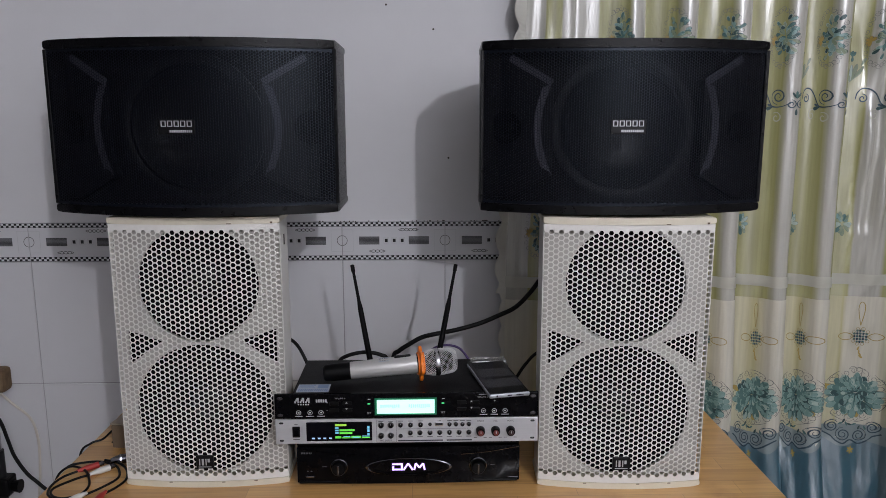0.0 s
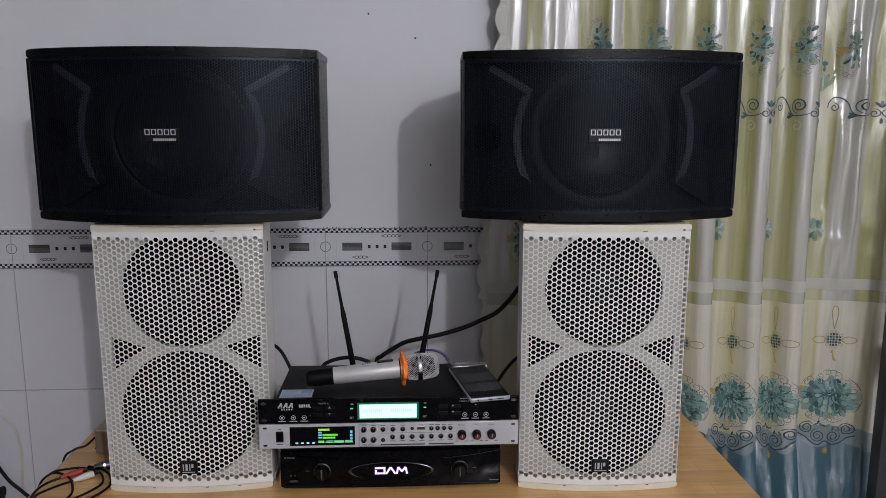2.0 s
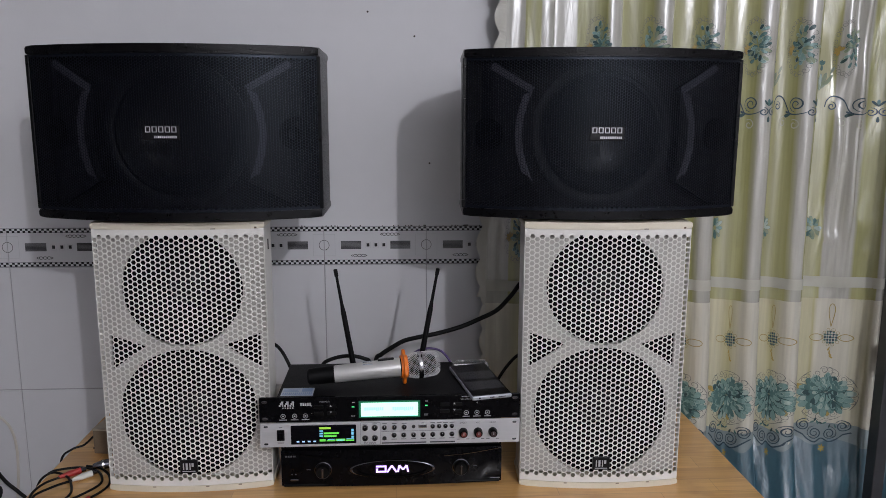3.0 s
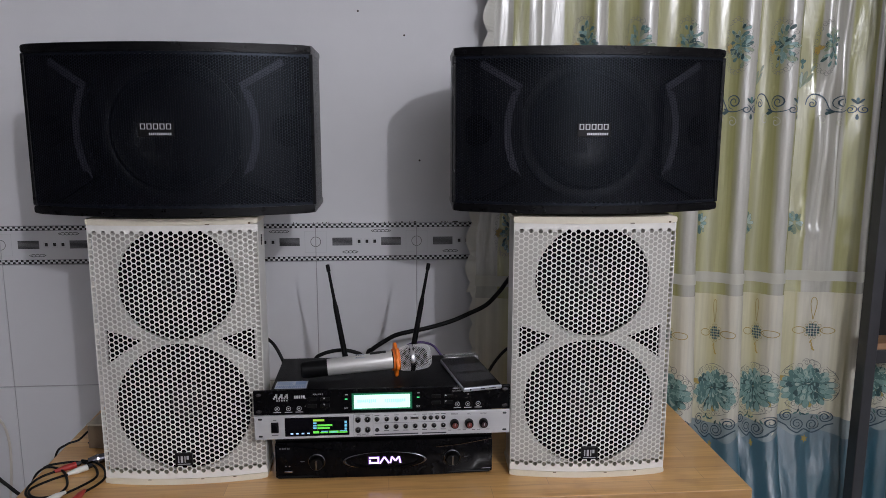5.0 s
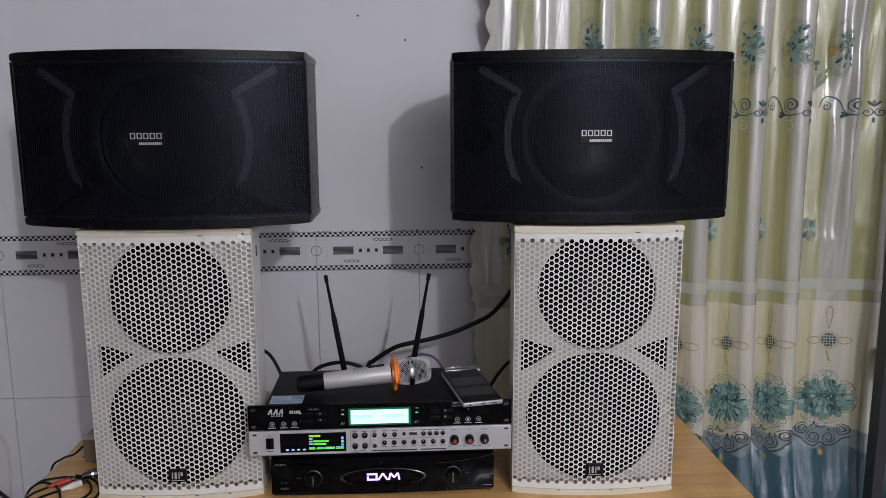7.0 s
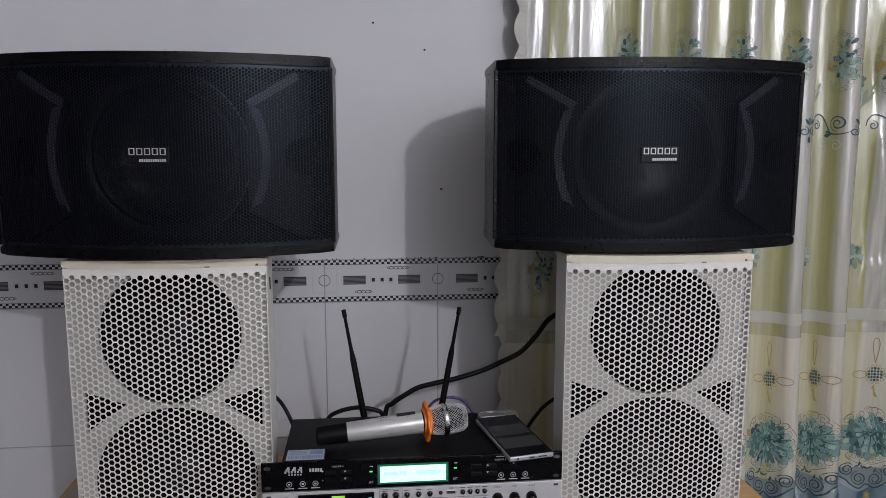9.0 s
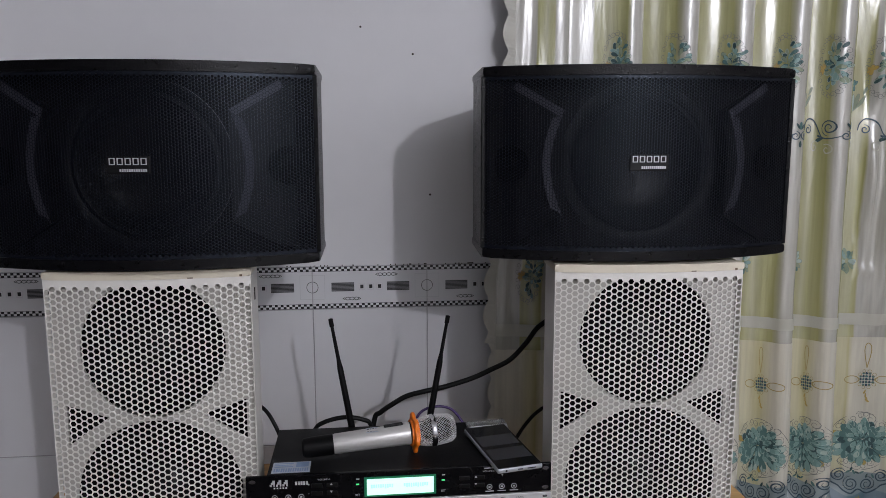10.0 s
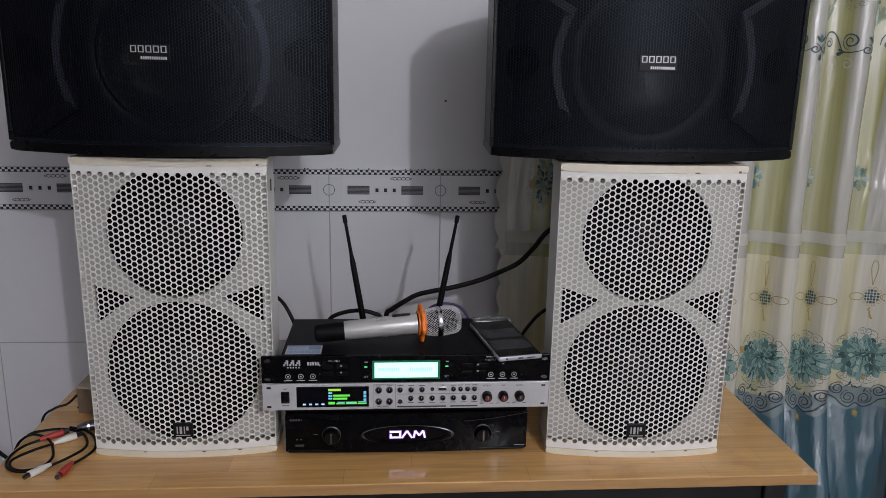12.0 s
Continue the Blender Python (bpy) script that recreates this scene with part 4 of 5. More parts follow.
    bars([(-0.057, -0.0200, 0.0449, 0.0453), (-0.057, -0.0566, 0.0015, 0.0449), (-0.0204, -0.0200, 0.0015, 0.0449), (-0.057, -0.0200, 0.0015, 0.0019), (-0.018, 0.122, 0.0268, 0.0272)], -0.0001, M["print_dark"], front)
    return r


def amplifier():
    r = thing("power_amplifier", pose(0.083, 1.378, 0.75), "gloss black power amplifier with a lit oval emblem", "amplifier")
    w = 0.2125
    bm = bmesh.new()
    # the front swells gently towards the middle
    n = 16
    prof = [(-w + 2 * w * k / n, -0.006 * (1 - (2 * k / n - 1) ** 2)) for k in range(n + 1)]
    part("front_panel", prism(prof + [(w, 0.03), (-w, 0.03)], 0.004, 0.0775, bevel=0.003), M["gloss_black"], r, "gloss black moulded front", smooth=True)
    part("chassis", box(-w + 0.003, w - 0.003, 0.0301, 0.30, 0.005, 0.084, bevel=0.002), M["black_metal"], r, "black steel case")
    part("lid_edge", box(-w, w, 0.004, 0.03, 0.0776, 0.084, bevel=0.002), M["satin_black"], r)
    for x in (-0.17, 0.17):
        for y in (0.05, 0.25):
            part("foot", lathe([(0.014, 0), (0.012, 0.0055), (0, 0.0055)], 16, Matrix.Translation((x, y, 0))), M["rubber"], r)
    # raised trims that slope up to both upper corners; chrome on the right one paints its highlight
    for sg in (-1, 1):
        part("trim_line", tube([(sg * 0.10, -0.0062, 0.0625), (sg * 0.15, -0.0046, 0.066), (sg * 0.211, -0.0008, 0.0745)], 0.0011, 6, 4), M["dark_chrome"] if sg > 0 else M["gloss_black"], r)
    part("trim_line", box(0.10, 0.21, -0.0012, 0.002, 0.0105, 0.0125, bevel=0.0006), M["dark_chrome"], r)
    part("lower_lip", box(-w + 0.004, w - 0.004, -0.004, 0.01, 0.0045, 0.0095, bevel=0.002), M["satin_black"], r)
    zc = 0.0385
    em = part("emblem_oval", lathe([(0.0175, 0), (0.0165, 0.004), (0.0145, 0.004), (0.0140, 0.0012), (0, 0.0010)], 48, Matrix.Translation((0, -0.0057, zc)) @ Matrix.Diagonal((4.55, 1, 1.0, 1)) @ FRONT), M["gloss_black"], r, "black oval with a raised rim", smooth=True)
    part("oval_rim", lathe([(0.0176, 0.0012), (0.0180, 0.0030), (0.0172, 0.0038), (0.0168, 0.0028)], 48, Matrix.Translation((0, -0.0057, zc)) @ Matrix.Diagonal((4.55, 1, 1.0, 1)) @ FRONT), M["dark_chrome"], em, smooth=True)
    y = -0.0074

    def mark(material, grow, yy, name):
        bm = bmesh.new()
        g = grow
        hgt = 0.0068
        for q in ((-0.031, -0.012, hgt - 0.0028, hgt), (-0.031, -0.012, -hgt, -hgt + 0.0028), (-0.0145, -0.0115, -hgt, hgt), (-0.031, -0.028, -hgt, 0.001)):
            box(q[0] - g, q[1] + g, yy, yy + 0.0004, zc + q[2] - g, zc + q[3] + g, bm=bm)
        for a, b in (((-0.010, -hgt), (-0.001, hgt)), ((-0.001, hgt), (0.008, -hgt)), ((0.0105, -hgt), (0.0135, hgt)), ((0.0135, hgt), (0.0205, -hgt * 0.3)), ((0.0205, -hgt * 0.3), (0.0275, hgt)), ((0.0275, hgt), (0.0305, -hgt))):
            d = Vector((b[0] - a[0], 0, b[1] - a[1]))
            nrm = Vector((-d.z, 0, d.x)).normalized() * (0.0014 + g)
            p, q = Vector((a[0], yy, zc + a[1])), Vector((b[0], yy, zc + b[1]))
            vs = [bm.verts.new(v) for v in (p - nrm, p + nrm, q + nrm, q - nrm)]
            bm.faces.new(vs)
        return part(name, bm, material, em)
    mark(M["lit_logo_edge"], 0.0009, y, "emblem_glow")
    mark(M["lit_logo"], 0.0, y - 0.0004, "emblem_light")
    for x in (-0.1325, 0.1325):
        k = part("volume_knob", lathe([(0.0135, 0), (0.0135, 0.012), (0.0115, 0.0150), (0.0, 0.0148)], 36, facing(x, -0.003, zc)), M["satin_black"], r, "round black volume knob with chrome ring", smooth=True)
        part("chrome_ring", lathe([(0.0165, 0), (0.0165, 0.003), (0.0150, 0.0042), (0.0138, 0.003)], 36, facing(x, -0.003, zc)), M["dark_chrome"], k, smooth=True)
        part("grip", box(x - 0.0020, x + 0.0020, -0.0205, -0.0160, zc - 0.0095, zc + 0.0095, bevel=0.0012), M["dark_chrome"], k)
        bars([(x - 0.032, x - 0.024, zc - 0.0006, zc + 0.0006), (x + 0.024, x + 0.032, zc - 0.0006, zc + 0.0006), (x - 0.016, x - 0.012, 0.017, 0.0182), (x + 0.012, x + 0.016, 0.017, 0.0182)], -0.0025, M["print_grey"], r)
    bars([(-0.2045 + k * 0.0049, -0.2010 + k * 0.0049, 0.0640, 0.0672) for k in range(9)], -0.0012, M["print_grey"], r, "model_bar")
    sw = part("power_button", box(-0.196, -0.180, -0.0040, 0.0, 0.0158, 0.0205, bevel=0.0012), M["dark_chrome"], r, "small chrome power button")
    bars([(-0.194, -0.191, 0.028, 0.030), (-0.187, -0.184, 0.028, 0.030)], -0.0016, M["print_grey"], r)
    part("indicator", lathe([(0.0012, 0), (0.001, 0.001), (0, 0.0012)], 10, facing(0.115, -0.003, 0.056)), M["print_white"], r)
    return r


receiver()
mixer()
amplifier()


# ---- curtain ----
RIDGES = [0.335, 0.432, 0.592, 0.711, 0.834, 0.960, 1.067, 1.292, 1.42, 1.60]
DEPTH = [0.010, 0.020, 0.028, 0.030, 0.030, 0.031, 0.030, 0.026, 0.030, 0.030]
WIDE = 6
# one pleat from crest to crest: share of its length, offset from the nearer crest, share of the span, depth in units of the fold
PLEAT = ((0.0, 0.0, 0.0, -1.0), (0.06, 0.014, 0.0, -0.93), (0.11, 0.025, 0.0, -0.55), (0.15, 0.0275, 0.0, 0.05), (0.20, 0.0265, 0.0, 0.55), (0.27, 0.033, 0.0, 0.72),
         (0.40, 0.020, 0.22, 0.50), (0.60, 0.008, 0.50, 0.22), (0.78, -0.006, 0.76, -0.12), (0.88, -0.022, 1.0, -0.50), (0.945, -0.012, 1.0, -0.86), (1.0, 0.0, 1.0, -1.0))


def bump_at(f, c, w):
    return math.exp(-((f - c) / w) ** 2)


def cloth(p, z, out=0.0):
    """The curtain's surface: p counts the pleats, z is the height; out lifts off it towards the room."""
    def at(p, z):
        i = max(0, min(len(RIDGES) - 2, int(math.floor(p))))
        f = min(1.0, max(0.0, p - i))
        P = RIDGES[i + 1] - RIDGES[i]
        A = DEPTH[i] * (1 - f) + DEPTH[i + 1] * f
        A *= 0.85 + 0.20 * min(1.2, max(0.0, (1.9 - z))) + 0.22 * noise.noise((p * 0.8, z * 1.1, 7.0))
        if i < 1:
            x = RIDGES[i] + P * f
            y = -A * (0.5 - 0.5 * math.cos(math.pi * f)) * 1.0
        else:
            k = 0
            while k < len(PLEAT) - 2 and PLEAT[k + 1][0] < f:
                k += 1
            q = [PLEAT[max(0, min(len(PLEAT) - 1, j))] for j in (k - 1, k, k + 1, k + 2)]
            u = (f - q[1][0]) / (q[2][0] - q[1][0])
            w = (-0.5 * u + u * u - 0.5 * u ** 3, 1 - 2.5 * u * u + 1.5 * u ** 3, 0.5 * u + 2 * u * u - 1.5 * u ** 3, -0.5 * u * u + 0.5 * u ** 3)
            x = RIDGES[i] + sum(c * (r[1] + P * r[2]) for c, r in zip(w, q))
            y = A * sum(c * r[3] for c, r in zip(w, q))
        if i == WIDE:
            high = min(1.0, max(0.0, (z - 1.0) / 0.25))
            lean = 0.05 * (z - 1.3)
            y -= high * (0.016 * bump_at(f, 0.50 + lean, 0.055) + 0.014 * bump_at(f, 0.66 + lean * 0.5, 0.04)) * (1 + 0.7 * noise.noise((f * 4, z * 5.0, 2.0)))
            y += 0.007 * noise.noise((f * 7 + z * 2.5, z * 6.0, 4.0)) * min(1, 3 * f) * min(1, 3 - 3 * f) * (1 if z > 0.64 and z < 1.02 else 1.6)
            crease = max(0.0, 1 - 6 * abs(noise.noise((f * 5.0 + z * 2.0, z * 7.0 - f * 4.0, 9.0))))
            y -= 0.009 * crease * bump_at(f, 0.60, 0.20) * bump_at(z, 1.13, 0.16)
        if z < 0.64:
            fold = max(0.0, 1 - 4 * abs(noise.noise((p * 2.6 + z * 1.5, z * 2.2, 11.0))))
            y -= 0.010 * fold * min(1.0, (0.64 - z) * 8) - 0.006 * noise.noise((p * 3.5, z * 2.0, 6.0))
            y -= min(0.06, 0.26 * (0.64 - z)) * min(1.0, max(0.0, p - 4.2)) * min(1.0, max(0.0, 7.2 - p))
        # the folds drift towards the room's corner lower down
        x += 0.012 * min(1.0, max(0.0, (1.12 - z) / 0.35)) * min(1.0, max(0.0, (p - 2) / 2)) * (1 if p < 6.9 else 0.4)
        x -= 0.040 * min(1.0, max(0.0, (1.64 - z) / 0.5)) * max(0.0, 1 - p / 2)
        x += 0.004 * noise.noise((p * 0.55, z * 0.9, 3.0))
        y += 1.788 + 0.005 * noise.noise((p * 1.3, z * 2.2, 0.0)) + 0.0025 * noise.noise((p * 5.0, z * 3.5, 5.0))
        if i > WIDE:
            y += 0.045 * min(1.0, (p - WIDE - 1) * 4)
        return Vector((x, y, z))
    c = at(p, z)
    if out:
        e = 0.004
        n = (at(p + e, z) - at(p - e, z)).cross(at(p, z + e) - at(p, z - e))
        n.normalize()
        c = c + n * out
    return c


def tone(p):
    """Where the cloth is plain cream, its bands are held back; the wide pleat's crumples take the painted sheen."""
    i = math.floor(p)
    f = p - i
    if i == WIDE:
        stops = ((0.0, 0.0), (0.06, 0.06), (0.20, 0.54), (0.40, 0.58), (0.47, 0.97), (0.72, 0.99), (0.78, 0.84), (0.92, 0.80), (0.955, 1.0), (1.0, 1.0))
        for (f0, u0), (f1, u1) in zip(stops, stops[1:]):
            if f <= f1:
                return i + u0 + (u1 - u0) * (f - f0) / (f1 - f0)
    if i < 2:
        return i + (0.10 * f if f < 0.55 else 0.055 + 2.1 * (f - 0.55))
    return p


def cloth_sheet(name, p0, p1, z0, z1, per, rows, out, material, parent, label="", top=None, low=None):
    n = max(2, int((p1 - p0) * per))
    verts, faces, uvs = [], [], []
    for j in range(rows + 1):
        for i in range(n + 1):
            p = p0 + (p1 - p0) * i / n
            zt = top(p) if top else z1
            zb = low(p) if low else z0
            z = zb + (zt - zb) * j / rows
            verts.append(cloth(p, z, out))
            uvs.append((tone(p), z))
    for j in range(rows):
        for i in range(n):
            a = j * (n + 1) + i
            faces.append((a, a + 1, a + n + 2, a + n + 1))
    ob = raw(name, verts, faces, material, parent, label, smooth=True)
    layer = ob.data.uv_layers.new(name="UVMap")
    for poly in ob.data.polygons:
        for li in poly.loop_indices:
            layer.data[li].uv = uvs[ob.data.loops[li].vertex_index]
    return ob


class Print:
    """Flat printed shapes in (a, b) metres round a spot of the cloth."""

    def __init__(self, p, z, narrow=1.0, out=0.0014):
        i = max(0, min(len(RIDGES) - 2, int(math.floor(p))))
        self.p, self.z, self.out = p, z, out
        self.per = narrow / (1.17 * (RIDGES[i + 1] - RIDGES[i]))
        self.verts, self.faces, self.idx, self.mats, self.lift = [], [], [], [], 0.0

    def slot(self, key):
        if key not in self.mats:
            self.mats.append(key)
        return self.mats.index(key)

    def put(self, a, b):
        return cloth(self.p + a * self.per, self.z + b, self.out + self.lift)

    def fill(self, pts, key):
        self.lift += 0.000012
        n = len(self.verts)
        cx, cy = sum(p[0] for p in pts) / len(pts), sum(p[1] for p in pts) / len(pts)
        self.verts.append(self.put(cx, cy))
        self.verts.extend(self.put(*p) for p in pts)
        s = self.slot(key)
        for k in range(len(pts)):
            self.faces.append((n, n + 1 + k, n + 1 + (k + 1) % len(pts)))
            self.idx.append(s)

    def stroke(self, pts, w, key, taper=True):
        self.lift += 0.000012
        s = self.slot(key)
        n0 = len(self.verts)
        m = len(pts)
        for k, (a, b) in enumerate(pts):
            q, r = pts[max(0, k - 1)], pts[min(m - 1, k + 1)]
            dx, dy = r[0] - q[0], r[1] - q[1]
            L = math.hypot(dx, dy) or 1
            ww = w * (0.35 + 0.65 * math.sin(math.pi * min(1, (k + 1) / m))) if taper else w
            self.verts.append(self.put(a - dy / L * ww / 2, b + dx / L * ww / 2))
            self.verts.append(self.put(a + dy / L * ww / 2, b - dx / L * ww / 2))
        for k in range(m - 1):
            q = n0 + 2 * k
            self.faces.append((q, q + 1, q + 3, q + 2))
            self.idx.append(s)

    def spiral(self, cx, cy, r, turns, w, key, start=0.0, sg=1):
        pts = []
        m = int(14 * turns)
        for k in range(m + 1):
            t = k / m
            a = start + sg * 2 * math.pi * turns * t
            rr = r * (1 - 0.82 * t)
            pts.append((cx + rr * math.cos(a), cy + rr * math.sin(a)))
        self.stroke(pts, w, key)

    def petal(self, cx, cy, ang, length, width, key, edge=None):
        pts = []
        for k in range(14):
            t = 2 * math.pi * k / 14
            u = 0.5 + 0.5 * math.cos(t)
            v = math.sin(t) * (0.55 + 0.45 * u)
            a, b = (u - 0.08) * length, v * width / 2
            pts.append((cx + a * math.cos(ang) - b * math.sin(ang), cy + a * math.sin(ang) + b * math.cos(ang)))
        self.fill(pts, key)
        if edge:
            self.stroke(pts[-4:] + pts[:5], 0.0008, edge)

    def done(self, name, parent, label):
        return raw(name, self.verts, self.faces, [M[k] for k in self.mats], parent, label, index=self.idx)


def peony(p, z, narrow, parent, seed):
    rng = random.Random(seed)
    q = Print(p, z, narrow)
    # ring of thin scrolls
    for k in range(22):
        a = 2 * math.pi * k / 22 + rng.uniform(-0.08, 0.08)
        rr = rng.uniform(0.92, 1.06)
        cx, cy = 0.063 * rr * math.cos(a), 0.062 * rr * math.sin(a) - 0.002
        q.spiral(cx, cy, rng.uniform(0.009, 0.0135), 1.4, 0.0013, "p_line", a + 1.4, 1 if k % 2 else -1)
    for k in range(7):
        a = 2 * math.pi * k / 7 + 0.3
        q.stroke([(0.072 * math.cos(a + t * 0.12), 0.071 * math.sin(a + t * 0.12) - 0.002) for t in range(6)], 0.0014, "p_line")
    for k in range(10):
        a = rng.uniform(3.4, 6.0)
        q.petal(0.036 * math.cos(a), 0.036 * math.sin(a), a + rng.uniform(-0.5, 0.5), 0.018, 0.008, "p_ghost", "p_line")
    for a, x, y in ((-1.9, -0.008, -0.026), (-0.65, 0.022, -0.022), (2.8, -0.045, 0.012), (-1.35, 0.004, -0.030)):
        q.petal(x, y, a, 0.034, 0.017, "p_ochre", "p_green")
        q.stroke([(x, y), (x + 0.026 * math.cos(a), y + 0.026 * math.sin(a))], 0.0010, "p_gold")
    for a in (-2.75, -0.4, 3.5):
        q.petal(0.026 * math.cos(a), 0.016 * math.sin(a) - 0.008, a, 0.030, 0.015, "p_green", "p_dark")
    # petals in tiers: wide and low outside, upright and small in the heart
    for n, a0, a1, rad, L, W, y0 in ((9, -2.95, -0.19, 0.026, 0.038, 0.024, -0.004), (11, -0.35, 3.49, 0.024, 0.038, 0.025, 0.0), (8, -0.1, 3.24, 0.014, 0.036, 0.022, 0.002), (8, -2.95, -0.2, 0.016, 0.032, 0.021, 0.002), (6, 0.35, 2.8, 0.006, 0.030, 0.018, 0.006), (6, -2.8, -0.35, 0.006, 0.026, 0.017, 0.008), (5, 0.6, 2.5, 0.0, 0.021, 0.013, 0.008)):
        for k in range(n):
            a = a0 + (a1 - a0) * k / (n - 1) + rng.uniform(-0.12, 0.12)
            LL = L * rng.uniform(0.85, 1.15)
            px, py = rad * 1.25 * math.cos(a), rad * math.sin(a) * 0.8 + y0
            q.petal(px, py, a, LL, W, rng.choice(("p_dark", "p_mid", "p_mid")))
            q.petal(px + 0.20 * LL * math.cos(a), py + 0.20 * LL * math.sin(a), a, LL * 0.80, W * 0.80, rng.choice(("p_mid", "p_light", "p_light")))
            q.petal(px + 0.48 * LL * math.cos(a), py + 0.48 * LL * math.sin(a), a, LL * 0.50, W * 0.62, rng.choice(("p_light", "p_pale", "p_light")), "p_pale")
    return q.done("printed_peony", parent, "printed teal peony with ochre leaves")


def knot(p, z, s, parent, narrow):
    q = Print(p, z, narrow)
    loop = [(0.011 * s * math.sin(t / 16 * 2 * math.pi) * (0.55 - 0.45 * math.cos(t / 16 * 2 * math.pi)), 0.058 * s + 0.030 * s * -math.cos(t / 16 * 2 * math.pi)) for t in range(17)]
    q.stroke(loop, 0.0020, "p_gold", False)
    for sg in (-1, 1):
        side = [(sg * (0.036 * s - 0.017 * s * math.cos(t / 14 * 2 * math.pi)), 0.009 * s * math.sin(t / 14 * 2 * math.pi)) for t in range(15)]
        q.stroke(side, 0.0019, "p_gold", False)
    for i in range(-2, 3):
        for j in range(-2, 3):
            if abs(i) + abs(j) <= 3:
                x, y = 0.0072 * s * i, 0.0072 * s * j
                q.fill([(x + 0.0034 * s * math.cos(k * math.pi / 3), y + 0.0034 * s * math.sin(k * math.pi / 3)) for k in range(6)], "p_mid" if (i + j) % 2 else "p_navy")
    for k in range(10):
        a = 2 * math.pi * k / 10
        c = (0.0205 * s * math.cos(a), 0.0205 * s * math.sin(a))
        q.stroke([(c[0] + 0.004 * s * math.cos(a + t / 8 * 2 * math.pi), c[1] + 0.004 * s * math.sin(a + t / 8 * 2 * math.pi)) for t in range(9)], 0.0010, "p_gold", False)
    for j in range(4):
        q.petal(0, -0.026 * s - 0.008 * s * j, -math.pi / 2 + (j - 1) * 0.5, 0.012 * s, 0.006 * s, "p_ochre")
    return q.done("printed_knot", parent, "printed gold and teal tassel knot")


def vine(p, z, parent, seed, narrow):
    q = Print(p, z, narrow)
    q.spiral(0.022, 0.002, 0.0185, 1.9, 0.0030, "p_navy", -1.7, -1)
    q.spiral(-0.044, -0.002, 0.0105, 1.4, 0.0030, "p_navy", 1.7, -1)
    wave = [(-0.058, -0.004), (-0.055, 0.012), (-0.045, 0.021), (-0.030, 0.019), (-0.016, 0.008), (-0.004, -0.008), (0.006, -0.019), (0.018, -0.022), (0.034, -0.020), (0.048, -0.013)]
    wave = [(v.x, v.y) for v in spline([(a, b, 0) for a, b in wave], 4)]
    q.stroke(wave, 0.0036, "p_navy")
    q.petal(0.008, -0.022, 3.35, 0.026, 0.010, "p_dark", "p_navy")
    q.petal(0.004, -0.019, 2.9, 0.016, 0.006, "p_navy")
    for cx, sg in ((0.050, -1), (0.070, 1)):
        q.spiral(cx, -0.016, 0.0105, 1.5, 0.0026, "p_navy", 1.6, sg)
    for a in (0.9, 1.57, 2.2):
        q.petal(0.060, -0.002, a, 0.017, 0.006, "p_mid" if a == 1.57 else "p_dark")
    q.petal(0.060, -0.028, -1.57, 0.014, 0.006, "p_dark")
    q.spiral(-0.020, -0.040, 0.015, 1.3, 0.0030, "p_ghost", 0.4, 1)
    q.spiral(0.020, -0.046, 0.013, 1.3, 0.0030, "p_ghost", 2.2, -1)
    q.done("printed_vine", parent, "printed dark blue scrolling vine")
    q = Print(math.floor(p) + 0.33, z + 0.068, 0.9 * narrow)
    for a, L, W, k in ((1.9, 0.046, 0.011, "p_green"), (1.25, 0.044, 0.011, "p_green"), (1.57, 0.040, 0.008, "p_pale"), (0.85, 0.050, 0.010, "p_green"), (2.3, 0.030, 0.008, "p_green")):
        q.petal(0, -0.030, a, L, W, k, "p_line")
    q.petal(0.022, 0.006, 0.9, 0.022, 0.009, "p_green", "p_line")
    for a in (0.9, 1.57, 2.2, -1.57):
        q.petal(0.0, 0.026, a, 0.013, 0.007, "p_mid", "p_dark")
    q.done("printed_tulip", parent, "printed sage green tulip")


def upper_flower(p, z, parent, seed):
    rng = random.Random(seed)
    q = Print(p, z, 0.75)
    for k in range(24):
        a = 2 * math.pi * k / 24
        q.spiral(0.032 * math.cos(a), 0.062 * math.sin(a), 0.0070, 1.3, 0.0010, "p_line", a + rng.uniform(0, 2), 1 if k % 2 else -1)
    for k in range(52):
        a = rng.uniform(0, 6.28)
        r = rng.uniform(0, 1)
        q.petal(0.010 + 0.018 * r * math.cos(a), 0.046 * r * math.sin(a), a + rng.uniform(-0.9, 0.9), rng.uniform(0.011, 0.018), 0.009, rng.choice(("p_mid", "p_green", "p_green", "p_light", "p_dark")), "p_dark" if k % 2 == 0 else "p_pale")
    for a in (2.6, 3.6, 1.6, 0.8, 4.4):
        q.petal(-0.020, -0.006, a, 0.013, 0.009, "p_ochre", "p_line")
    q.done("printed_bouquet", parent, "printed teal bouquet in a scroll frame")


def small_flower(p, z, parent, seed):
    rng = random.Random(seed)
    q = Print(p, z, 0.8)
    for k in range(14):
        a = 2 * math.pi * k / 14 + rng.uniform(-0.2, 0.2)
        q.petal(0.005 * math.cos(a), 0.007 * math.sin(a), a, rng.uniform(0.014, 0.026), 0.011, rng.choice(("p_mid", "p_light", "p_pale", "p_green")), "p_mid")
    q.done("printed_blossom", parent, "small printed teal blossom")


